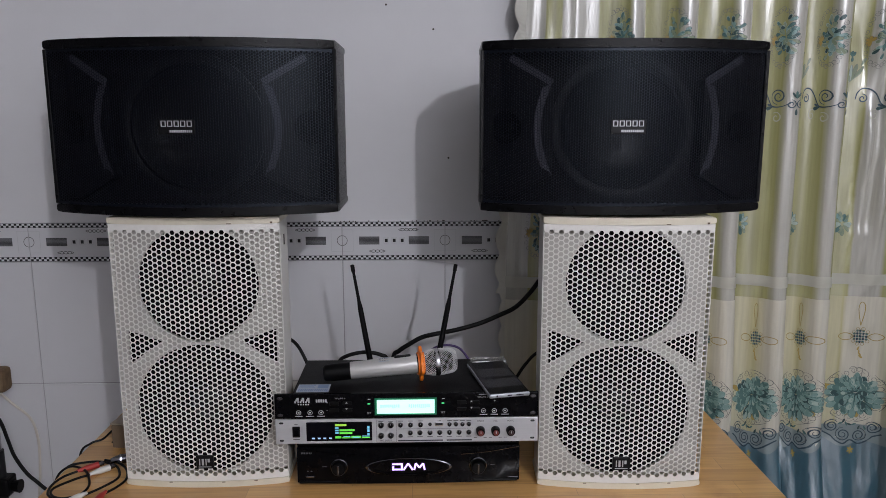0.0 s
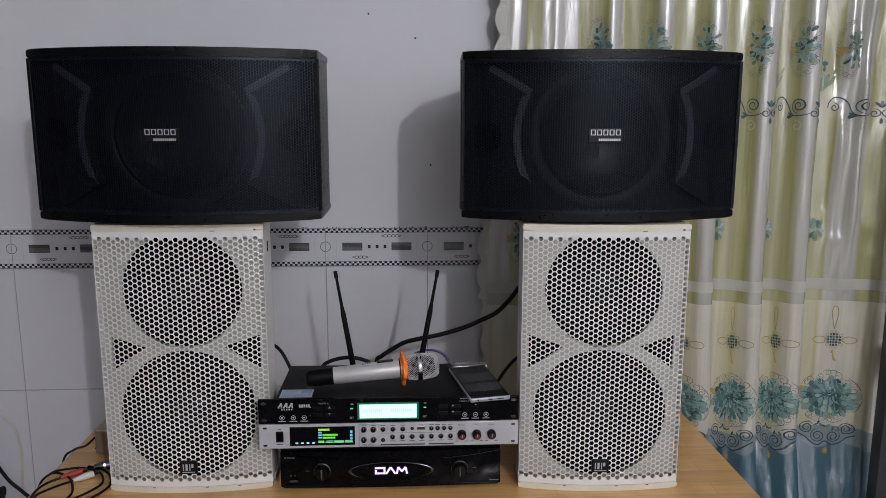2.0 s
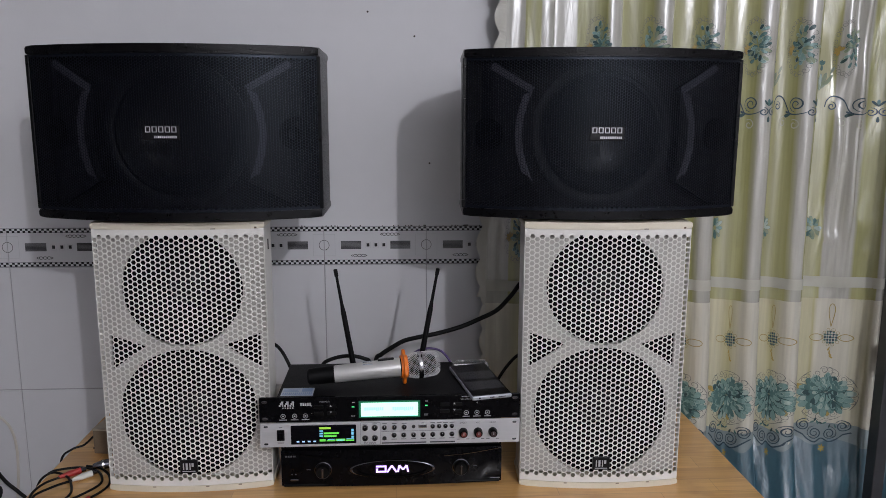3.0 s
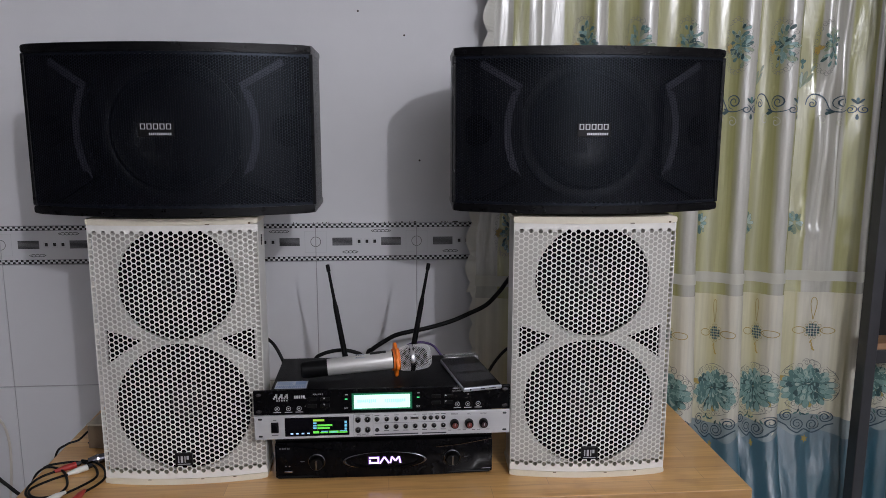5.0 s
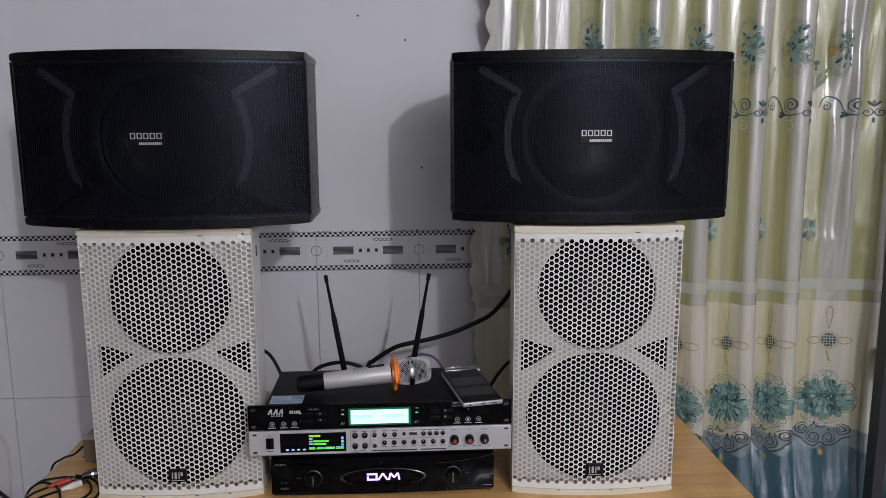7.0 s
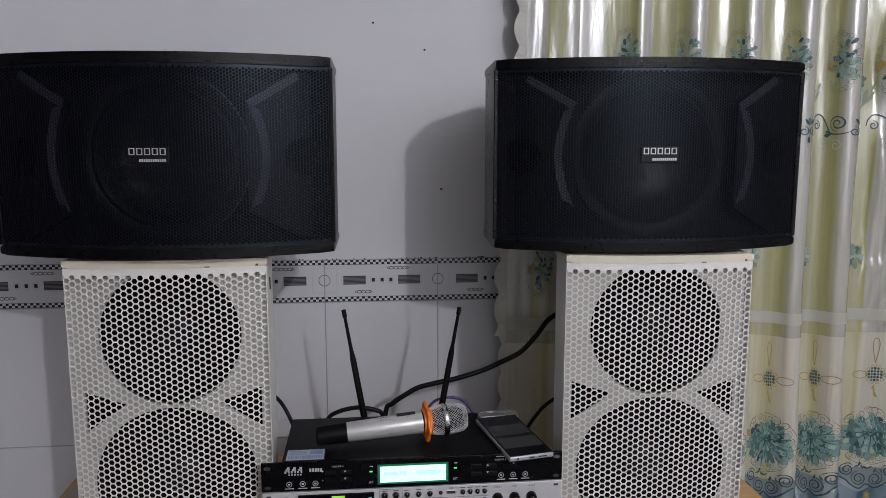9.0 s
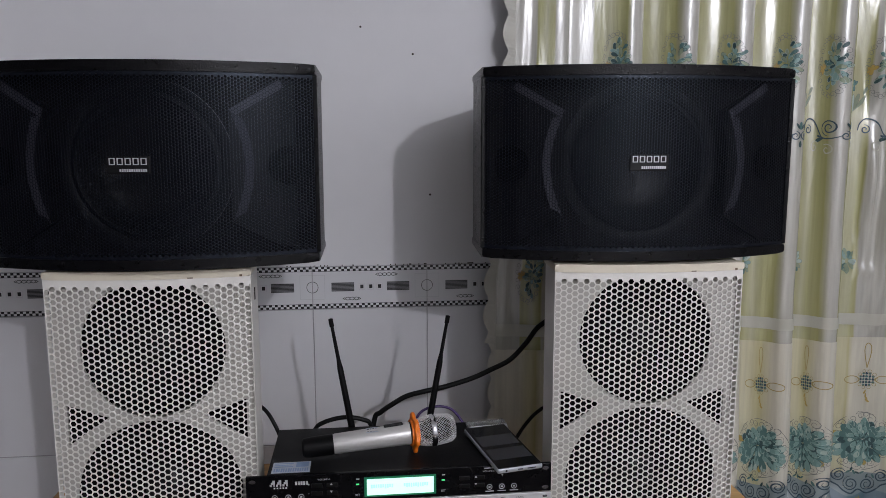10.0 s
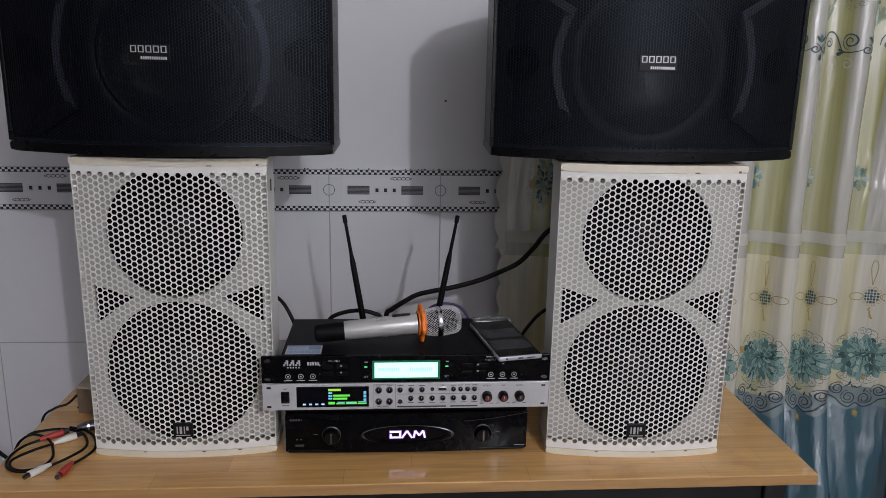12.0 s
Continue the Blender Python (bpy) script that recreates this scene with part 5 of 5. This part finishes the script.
def scroll_band(p, z, parent, seed, narrow):
    q = Print(p, z, narrow, 0.0030)
    for cx, cz, r, st, sg in ((-0.046, 0.016, 0.017, 0.6, 1), (-0.018, -0.006, 0.019, 1.6, 1), (0.020, -0.006, 0.019, 1.5, -1), (0.050, 0.016, 0.017, 2.6, -1)):
        q.spiral(cx, cz, r, 2.1, 0.0030, "p_navy", st, sg)
        q.spiral(cx, cz, r * 1.16, 0.8, 0.0012, "p_line", st + 0.3, sg)
    edge = [(v.x, v.y) for v in spline([(-0.064, 0.0, 0), (-0.048, -0.010, 0), (-0.036, -0.022, 0), (-0.018, -0.030, 0), (0.0, -0.020, 0), (0.02, -0.030, 0), (0.038, -0.022, 0), (0.052, -0.008, 0), (0.066, 0.0, 0)], 4)]
    q.stroke(edge, 0.0034, "p_navy", False)
    for k in range(7):
        q.petal(-0.03 + 0.01 * k, 0.022 + 0.004 * math.sin(k * 2.0), 0.4 + k * 0.8, 0.012, 0.006, "p_dark" if k % 2 else "p_mid")
    for k in range(6):
        a = 2 * math.pi * k / 6 + 0.3
        q.petal(0, -0.046, a, 0.011, 0.005, "p_ochre", "p_gold")
    q.done("printed_scrollwork", parent, "printed navy scrollwork over the teal hem")


def curtain():
    c = thing("curtain", pose(0, 0, 0), "cream satin curtain printed with teal peonies above a dark teal hem", "curtain")
    pe = len(RIDGES) - 1.05

    def hem_line(p):
        return 0.632 + 0.012 * math.cos(2 * math.pi * (p - 0.72) * 2) - 0.010 * math.cos(2 * math.pi * (p - 0.72))
    cloth_sheet("upper_cloth", 0.12, pe, 1.006, 2.35, 46, 130, 0.0, M["satin"], c, "glossy cream and yellow-green satin with sheen painted on the crests")
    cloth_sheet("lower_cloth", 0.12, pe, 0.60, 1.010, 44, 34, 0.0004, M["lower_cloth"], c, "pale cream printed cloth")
    cloth_sheet("ribbon", 0.12, pe, 1.040, 1.067, 40, 2, 0.0016, M["tape"], c, "dull cream sewn ribbon")
    cloth_sheet("hem_band", 0.12, pe, 0.6, 0.668, 44, 5, 0.0016, M["hem_print"], c, "grey satin band above the hem", low=lambda p: hem_line(p) - 0.004, top=lambda p: 0.672 + 0.006 * math.sin(p * 5))
    cloth_sheet("hem", 0.12, pe, 0.03, 0.66, 48, 44, 0.0024, M["teal"], c, "dark teal satin hem", top=hem_line)
    # scalloped lace along the side edge
    verts, faces = [], []
    n = 150
    for k in range(n + 1):
        z = 1.024 + 1.3 * k / n
        e = cloth(0.12, z)
        w = 0.012 + 0.013 * abs(math.sin(z * 42))
        verts += [e + Vector((0.002, -0.0005, 0)), e + Vector((-w, 0.004, 0))]
    faces = [(2 * k, 2 * k + 1, 2 * k + 3, 2 * k + 2) for k in range(n)]
    raw("lace_edge", verts, faces, M["lace"], c, "scalloped pale edge")
    verts = []
    for k in range(n + 1):
        z = 0.60 + 0.43 * k / n
        e = cloth(0.12, z)
        w = 0.006 + 0.009 * abs(math.sin(z * 50))
        verts += [e + Vector((0.002, -0.0005, 0)), e + Vector((-w, 0.004, 0))]
    raw("lace_edge", verts, faces, M["lace"], c, "scalloped pale edge")
    for i in range(1, len(RIDGES) - 1):
        wide = i == WIDE
        mid = i + (0.60 if wide else 0.74)
        nar = 1.0 if wide else 0.74
        upper_flower(i + (0.52 if wide else 0.84), 1.620, c, 10 + i)
        vine(mid, 1.487, c, 20 + i, nar)
        small_flower(i + 0.36, 1.19, c, 30 + i)
        knot(mid, 0.908, 1.0, c, nar)
        peony(mid - 0.02, 0.757, nar, c, 40 + i)
        scroll_band(mid - 0.02, 0.655, c, 50 + i, nar)
    upper_flower(0.72, 1.18, c, 77)
    part("curtain_rod", rod((0.2, 1.79, 2.37), (1.75, 1.79, 2.37), ((0, 0), (0, 0.012), (1, 0.012), (1, 0)), 16), M["dark_steel"], c)
    return c


curtain()


# ---- shelf rack beside the curtain ----
def shelf_rack():
    r = thing("metal_rack", pose(1.254, 1.66, 0), "dark grey steel rack with a brown board shelf", "rack")
    for x in (0.0, 0.55):
        for y in (0.0, -0.40):
            if x == 0.0 and y < 0:
                continue
            part("post", box(x, x + 0.028, y, y + 0.036, 0, 1.95, bevel=0.002), M["grey_steel"], r, "dark grey square steel post")
    part("beam", box(0.0281, 0.55, 0.002, 0.034, 0.858, 0.892, bevel=0.002), M["grey_steel"], r, "grey steel cross beam")
    part("beam", box(0.0281, 0.55, 0.002, 0.034, 1.90, 1.94, bevel=0.002), M["grey_steel"], r, "grey steel cross beam")
    part("shelf_board", box(0.029, 0.60, 0.006, 0.075, 0.8921, 0.908, bevel=0.001), M["shelf_board"], r, "brown board shelf")
    part("back_panel", box(0.048, 0.58, 0.076, 0.080, 0.8925, 1.92), M["dark_steel"], r, "dark back panel")
    return r


shelf_rack()


# ---- things on the receiver ----
def microphone():
    m = thing("microphone", pose(0, 0, 0), "silver wireless handheld microphone with an orange ring lying down", "microphone")
    tail, head = Vector((-0.078, 1.406, 0.964)), Vector((0.1755, 1.428, 0.981))
    ax = head - tail

    def along(a, b, prof, name, material, label, segs=32, parent=m):
        return part(name, rod(tail + ax * a, tail + ax * b, prof, segs), material, parent, label, smooth=True)
    along(0.0, 0.20, ((0, 0), (0, 0.0125), (0.06, 0.0155), (0.35, 0.0166), (1, 0.0168), (1, 0)), "tail_cap", M["rubber"], "black plastic battery end")
    bd = along(0.20, 0.70, ((0, 0), (0, 0.0158), (0.02, 0.0164), (0.8, 0.0178), (1, 0.0185), (1, 0)), "handle", M["silver"], "satin silver handle")
    along(0.70, 0.765, ((0, 0), (0, 0.0185), (0.5, 0.0195), (1, 0.0215), (1, 0)), "neck", M["satin_black"], "black neck")
    # six-lobed ring that stops rolling
    d = ax.normalized()
    mm = Matrix.Translation(tail + ax * 0.728) @ d.to_track_quat("Z", "Y").to_matrix().to_4x4() @ pose(0, 0, 0, 4, 3, 12)
    n = 60
    bm = bmesh.new()
    rows = []
    for zz, gr in ((-0.0032, -0.0015), (-0.002, 0), (0.002, 0), (0.0032, -0.0015)):
        rows.append([bm.verts.new(mm @ Vector(((0.0305 + gr + 0.0032 * math.cos(6 * t)) * math.cos(t), (0.0305 + gr + 0.0032 * math.cos(6 * t)) * math.sin(t), zz))) for t in (2 * math.pi * k / n for k in range(n))])
    hub = [[bm.verts.new(mm @ Vector((0.0186 * math.cos(2 * math.pi * k / n), 0.0186 * math.sin(2 * math.pi * k / n), zz))) for k in range(n)] for zz in (-0.0065, 0.0065)]
    hub_o = [[bm.verts.new(mm @ Vector((0.0218 * math.cos(2 * math.pi * k / n), 0.0218 * math.sin(2 * math.pi * k / n), zz))) for k in range(n)] for zz in (-0.0065, -0.0030, 0.0030, 0.0065)]
    loops = [hub[0], hub_o[0], hub_o[1], rows[0], rows[1], rows[2], rows[3], hub_o[2], hub_o[3], hub[1], hub[0]]
    for a, b in zip(loops, loops[1:]):
        for k in range(n):
            bm.faces.new((a[k], a[(k + 1) % n], b[(k + 1) % n], b[k]))
    part("anti_roll_ring", bm, M["orange"], m, "orange silicone ring", smooth=True)
    along(0.835, 0.872, ((0, 0), (0, 0.0258), (0.15, 0.0266), (0.85, 0.0266), (1, 0.0258), (1, 0)), "head_band", M["chrome"], "polished band")
    along(0.765, 0.975, ((0, 0.0180), (0.25, 0.0210), (0.5, 0.0220), (0.85, 0.0190), (0.98, 0.014), (1, 0)), "foam", M["satin_black"], "dark foam inside the head")
    # woven wire: two sets of slanting wires over the head's outline
    q = d.to_track_quat("Z", "Y").to_matrix().to_4x4()

    def rad(s):
        s = max(0, min(1, s))
        if s < 0.36:
            return 0.0215 + (0.0252 - 0.0215) * math.sin(s / 0.36 * math.pi / 2)
        if s < 0.84:
            return 0.0256 - 0.0026 * ((s - 0.36) / 0.48) ** 1.6
        return 0.0230 - 0.0065 * ((s - 0.84) / 0.16) ** 1.8
    base, L = tail + ax * 0.758, ax.length * 0.242
    fr = Matrix.Translation(base) @ q
    bm = bmesh.new()
    for sg in (1, -1):
        for k in range(34):
            a0 = 2 * math.pi * k / 34
            prev = None
            for j in range(25):
                s = j / 24
                t = a0 + sg * s * 2.4
                r = rad(s) + 0.00035 * (1 if (j + k + (sg > 0)) % 2 else -1)
                c = Vector((r * math.cos(t), r * math.sin(t), s * L))
                e = Vector((-math.sin(t), math.cos(t), 0.35 * sg)) * 0.0008
                o = Vector((math.cos(t), math.sin(t), 0)) * 0.0006
                ring = [bm.verts.new(fr @ v) for v in (c - e, c + o, c + e)]
                if prev:
                    bm.faces.new((prev[0], prev[1], ring[1], ring[0]))
                    bm.faces.new((prev[1], prev[2], ring[2], ring[1]))
                prev = ring
    for k in range(6):
        r0 = 0.0165 * (1 - k / 6.5)
        for i in range(28):
            t, u = 2 * math.pi * i / 28, 2 * math.pi * (i + 1) / 28
            zz = L + 0.0006 * k
            vs = [bm.verts.new(fr @ Vector(((r0 + w) * math.cos(x), (r0 + w) * math.sin(x), zz))) for x, w in ((t, 0), (u, 0), (u, -0.0012), (t, -0.0012))]
            bm.faces.new(vs)
    part("wire_head", bm, M["wire"], m, "woven steel wire head")
    # slide switch and little label, on the upper side
    up = (Vector((0, 0, 1)) - d * d.z).normalized()
    sw = part("slide_switch", box(-0.016, 0.016, -0.0042, 0.0042, 0, 0.0034, bevel=0.0012), M["satin_black"], m, "black slide switch")
    rot = Matrix((d, up.cross(d), up)).transposed().to_4x4()
    sw.matrix_basis = Matrix.Translation(tail + ax * 0.595 + up * 0.0166) @ rot
    fb = part("frequency_label", box(-0.010, 0.010, -0.0065, 0.0065, 0, 0.0006), M["sticker"], m, "small printed label")
    fb.matrix_basis = Matrix.Translation(tail + ax * 0.455 + up * 0.0166 - Vector((0, 0.0035, 0.0008))) @ rot @ pose(0, 0, 0, 14)
    for k in range(4):
        part("label_bar", box(-0.008 + k * 0.0044, -0.005 + k * 0.0044, -0.004, 0.004, 0.0006, 0.0008), M["print_dark"], fb)
    return m


def phone():
    p = thing("phone", pose(0.2525, 1.404, 0.9462, 1.6, 0, 11), "pale metal smartphone with a dark screen lying face up", "phone")
    part("frame", box(-0.0385, 0.0385, -0.0825, 0.0825, 0, 0.0088, bevel=0.0030, segs=3), M["phone_edge"], p, "pale blue metal frame", smooth=True)
    sc = part("screen", box(-0.0370, 0.0370, -0.0810, 0.0810, 0.0082, 0.0092, bevel=0.0004), M["phone_glass"], p, "black glass screen")
    part("screen_pane", box(-0.0335, 0.0335, -0.052, -0.012, 0.00921, 0.0093), M["phone_pane"], sc)
    part("screen_pane", box(-0.0335, 0.0335, 0.000, 0.040, 0.00921, 0.0093), M["phone_pane"], sc)
    part("charge_port", box(-0.0045, 0.0045, -0.0830, -0.0815, 0.0032, 0.0056, bevel=0.0007), M["ink"], p)
    part("headphone_hole", lathe([(0.0018, 0), (0.0018, 0.0004), (0, 0.0004)], 12, facing(-0.024, -0.0824, 0.0044)), M["ink"], p)
    part("speaker_grille", box(0.012, 0.026, -0.0829, -0.0815, 0.0036, 0.0052), M["ink"], p)
    return p


def clear_case():
    c = thing("plastic_case", pose(0.245, 1.508, 0.9452, 0, 0, 6), "small clear plastic case on the black receiver", "case")
    part("lid", box(-0.036, 0.036, -0.014, 0.014, 0.0, 0.010, bevel=0.0025), M["clear"], c)
    for x in (-0.030, 0.030):
        part("clip", box(x - 0.003, x + 0.003, -0.0155, -0.0125, 0.001, 0.009, bevel=0.001), M["dark_chrome"], c)
    return c


microphone()
phone()
clear_case()


# ---- cables and small things ----
def cable(name, pts, r, material, label, category="cable", steps=8):
    ob = part(name, tube(pts, r, 10, steps), material, None, smooth=True)
    return tagged(ob, label, category)


cable("power_cable", [(0.06, 1.62, 0.752), (0.035, 1.66, 0.82), (0.044, 1.68, 0.902), (0.057, 1.68, 0.918), (0.084, 1.68, 0.936), (0.110, 1.68, 0.950), (0.143, 1.68, 0.958), (0.189, 1.68, 0.967), (0.242, 1.68, 0.982), (0.282, 1.68, 0.999), (0.322, 1.68, 1.019), (0.354, 1.68, 1.052), (0.385, 1.68, 1.09), (0.43, 1.68, 1.10), (0.47, 1.68, 1.0)], 0.0052, M["black_cable"], "thick black cable rising behind the receiver")
cable("audio_cable", [(-0.085, 1.56, 0.78), (-0.078, 1.575, 0.90), (-0.067, 1.58, 0.929), (-0.052, 1.58, 0.940), (-0.027, 1.58, 0.947), (-0.003, 1.58, 0.948), (0.022, 1.58, 0.942), (0.036, 1.58, 0.930), (0.05, 1.57, 0.87)], 0.0042, M["black_cable"], "black cable looping behind the receiver")
cable("signal_cable", [(0.11, 1.565, 0.90), (0.125, 1.575, 0.948), (0.155, 1.58, 0.962), (0.19, 1.58, 0.955), (0.215, 1.57, 0.925)], 0.0026, M["purple_cable"], "thin purple cable behind the receiver")
cable("lead_cable", [(0.30, 1.57, 0.84), (0.308, 1.58, 0.875), (0.320, 1.58, 0.899), (0.335, 1.58, 0.921), (0.356, 1.58, 0.943), (0.40, 1.60, 0.96)], 0.0036, M["black_cable"], "black cable beside the receiver")
cable("speaker_cable", [(-0.21, 1.60, 0.985), (-0.165, 1.58, 0.975), (-0.14, 1.565, 0.945), (-0.125, 1.56, 0.90), (-0.12, 1.56, 0.84)], 0.0036, M["black_cable"], "black cable behind the white loudspeaker")


def rca_lead():
    r = thing("audio_lead", pose(0, 0, 0), "black twin audio lead with red and white plugs", "cable")
    z = 0.7528
    part("cord", tube([(-0.570, 1.434, z + 0.004), (-0.590, 1.415, z + 0.002), (-0.598, 1.385, z), (-0.588, 1.350, z), (-0.562, 1.332, z), (-0.535, 1.336, z), (-0.522, 1.362, z + 0.003), (-0.531, 1.395, z + 0.003), (-0.556, 1.436, z + 0.004), (-0.592, 1.458, z + 0.003), (-0.606, 1.44, z), (-0.609, 1.42, z - 0.012), (-0.62, 1.40, z - 0.05)], 0.0024, 8), M["black_cable"], r, smooth=True)
    part("cord", tube([(-0.539, 1.423, z + 0.003), (-0.562, 1.400, z + 0.004), (-0.585, 1.365, z + 0.004), (-0.575, 1.340, z + 0.003), (-0.550, 1.330, z + 0.003), (-0.519, 1.344, z + 0.002)], 0.0024, 8), M["black_cable"], r, smooth=True)
    part("cord", tube([(-0.519, 1.346, z), (-0.495, 1.375, z + 0.002), (-0.482, 1.405, z + 0.002), (-0.488, 1.432, z + 0.002), (-0.508, 1.460, z + 0.003), (-0.552, 1.484, z), (-0.590, 1.468, z + 0.003), (-0.600, 1.455, z + 0.003)], 0.0024, 8), M["black_cable"], r, smooth=True)
    part("cord", tube([(-0.484, 1.348, z + 0.001), (-0.470, 1.380, z), (-0.466, 1.41, z), (-0.480, 1.445, z + 0.002), (-0.505, 1.468, z + 0.005), (-0.536, 1.480, z + 0.005)], 0.0024, 8), M["black_cable"], r, smooth=True)
    prof = ((0, 0), (0, 0.0030), (0.30, 0.0048), (0.45, 0.0062), (1, 0.0062), (1, 0))
    for a, b, k, lab in (((-0.572, 1.434, z + 0.004), (-0.530, 1.466, z + 0.006), "red", "red plug"), ((-0.541, 1.421, z + 0.004), (-0.505, 1.455, z + 0.005), "white_plastic", "white plug"),
                         ((-0.515, 1.347, z + 0.004), (-0.541, 1.305, z + 0.004), "white_plastic", "white plug"), ((-0.482, 1.352, z + 0.004), (-0.487, 1.302, z + 0.004), "red", "red plug")):
        b = tuple(u + 0.78 * (v - u) for u, v in zip(a, b))
        g = part("plug", rod(a, b, prof, 16), M[k], r, lab, smooth=True)
        d = (Vector(b) - Vector(a)).normalized()
        part("plug_tip", rod(b, Vector(b) + d * 0.011, ((0, 0), (0, 0.0044), (0.8, 0.0044), (0.8, 0.0016), (1, 0.0016), (1, 0)), 14), M["dark_chrome"], g)
    return r


rca_lead()


def jack_adapter():
    a = thing("jack_plug", pose(0, 0, 0), "silver metal jack plug lying on the table", "plug")
    p, q = Vector((-0.520, 1.470, 0.7605)), Vector((-0.468, 1.494, 0.7605))
    part("shell", rod(p, q, ((0, 0), (0, 0.005), (0.12, 0.007), (0.3, 0.0095), (1, 0.0095), (1, 0)), 20), M["dark_chrome"], a, smooth=True)
    part("grip_ring", rod(p + (q - p) * 0.3, p + (q - p) * 0.36, ((0, 0), (0, 0.0102), (1, 0.0102), (1, 0)), 20), M["chrome"], a)
    return a


jack_adapter()


def power_adapter():
    a = thing("power_adapter", pose(-0.516, 1.578, 0.75, 0, 0, -8), "tan plastic power adapter box on the table", "adapter")
    part("shell", box(-0.03, 0.05, -0.03, 0.03, 0, 0.052, bevel=0.003), M["adapter"], a, smooth=False)
    part("lid", box(-0.031, 0.051, -0.031, 0.031, 0.0521, 0.056, bevel=0.0012), M["adapter_top"], a, "paler lid")
    part("seam", box(-0.0308, -0.028, -0.0308, 0.0308, 0.012, 0.014), M["dirt"], a)
    part("cord", tube([(-0.03, 0.0, 0.034), (-0.045, 0.0, 0.026), (-0.065, -0.006, 0.008), (-0.085, -0.02, 0.003), (-0.105, -0.03, -0.02), (-0.115, -0.03, -0.12)], 0.0024, 8), M["black_cable"], a, "black cord", smooth=True)
    return a


power_adapter()


def wall_box():
    b = thing("wall_socket_block", pose(-0.962, WALL_Y - 0.008, 0.806), "rough brown wooden socket block on the tiled wall", "socket")
    part("block", box(-0.10, 0.052, -0.045, 0.0, -0.030, 0.030, bevel=0.010), M["cork"], b)
    part("cover", box(-0.098, 0.02, -0.049, -0.0451, -0.022, 0.022, bevel=0.002), M["adapter"], b)
    return b


wall_box()
cable("white_wall_cable", [(-0.965, 1.81, 0.86), (-0.950, 1.80, 0.84), (-0.939, 1.805, 0.803), (-0.926, 1.83, 0.762), (-0.911, 1.846, 0.732), (-0.875, 1.848, 0.694), (-0.862, 1.848, 0.637), (-0.865, 1.848, 0.559), (-0.873, 1.848, 0.491), (-0.89, 1.848, 0.36), (-0.90, 1.84, 0.10), (-0.92, 1.80, 0.006)], 0.0032, M["white_cable"], "white cable hanging down the tiled wall")
cable("black_wall_cable", [(-1.00, 1.83, 0.76), (-0.965, 1.835, 0.727), (-0.943, 1.835, 0.691), (-0.930, 1.835, 0.643), (-0.918, 1.835, 0.600), (-0.892, 1.835, 0.554), (-0.861, 1.835, 0.522), (-0.80, 1.82, 0.47), (-0.70, 1.76, 0.36), (-0.66, 1.72, 0.20), (-0.66, 1.70, 0.01)], 0.0044, M["black_cable"], "black cable running beside the table")


def stand():
    s = thing("microphone_stand", pose(-0.876, 1.70, 0), "black steel microphone stand beside the table", "stand")
    part("pole", rod((0, 0, 0.02), (0, 0, 0.68), ((0, 0), (0, 0.011), (1, 0.011), (1, 0)), 20), M["dark_steel"], s, smooth=True)
    part("inner_pole", rod((0, 0, 0.68), (0, 0, 0.74), ((0, 0), (0, 0.007), (1, 0.007), (1, 0)), 16), M["chrome"], s, smooth=True)
    c = part("clutch", box(-0.03, 0.024, -0.022, 0.022, 0.57, 0.615, bevel=0.006), M["satin_black"], s, "black plastic clamp")
    part("clamp_knob", rod((0.024, 0, 0.59), (0.042, 0, 0.59), ((0, 0), (0, 0.012), (1, 0.016), (1, 0)), 12), M["satin_black"], c)
    for k in range(3):
        a = radians(100 + 120 * k)
        part("leg", tube([(0, 0, 0.10), (0.12 * math.cos(a), 0.09 * math.sin(a), 0.03), (0.24 * math.cos(a), 0.13 * math.sin(a), 0.009)], 0.008, 8, 4), M["dark_steel"], s)
    return s


stand()


# ---- ceiling-hung bulb that lights the room ----
def bulb():
    b = thing("light_bulb", pose(*LAMP), "lit white bulb hanging on a cord from the ceiling", "bulb")
    g = part("glass", lathe([(0.018, 0.055), (0.030, 0.045), (0.040, 0.02), (0.041, 0.0), (0.034, -0.022), (0.018, -0.037), (0, -0.041)], 24), M["glow_bulb"], b, smooth=True)
    g.visible_shadow = False
    part("socket", lathe([(0.0, 0.11), (0.016, 0.108), (0.018, 0.056), (0.0, 0.056)], 20), M["white_plastic"], b, smooth=True)
    part("cord", rod((0, 0, 0.108), (0, 0, H - LAMP[2]), ((0, 0), (0, 0.003), (1, 0.003), (1, 0)), 8), M["white_cable"], b)
    return b


bulb()


# ---- wall tiles ----
wall_tiles(wall)
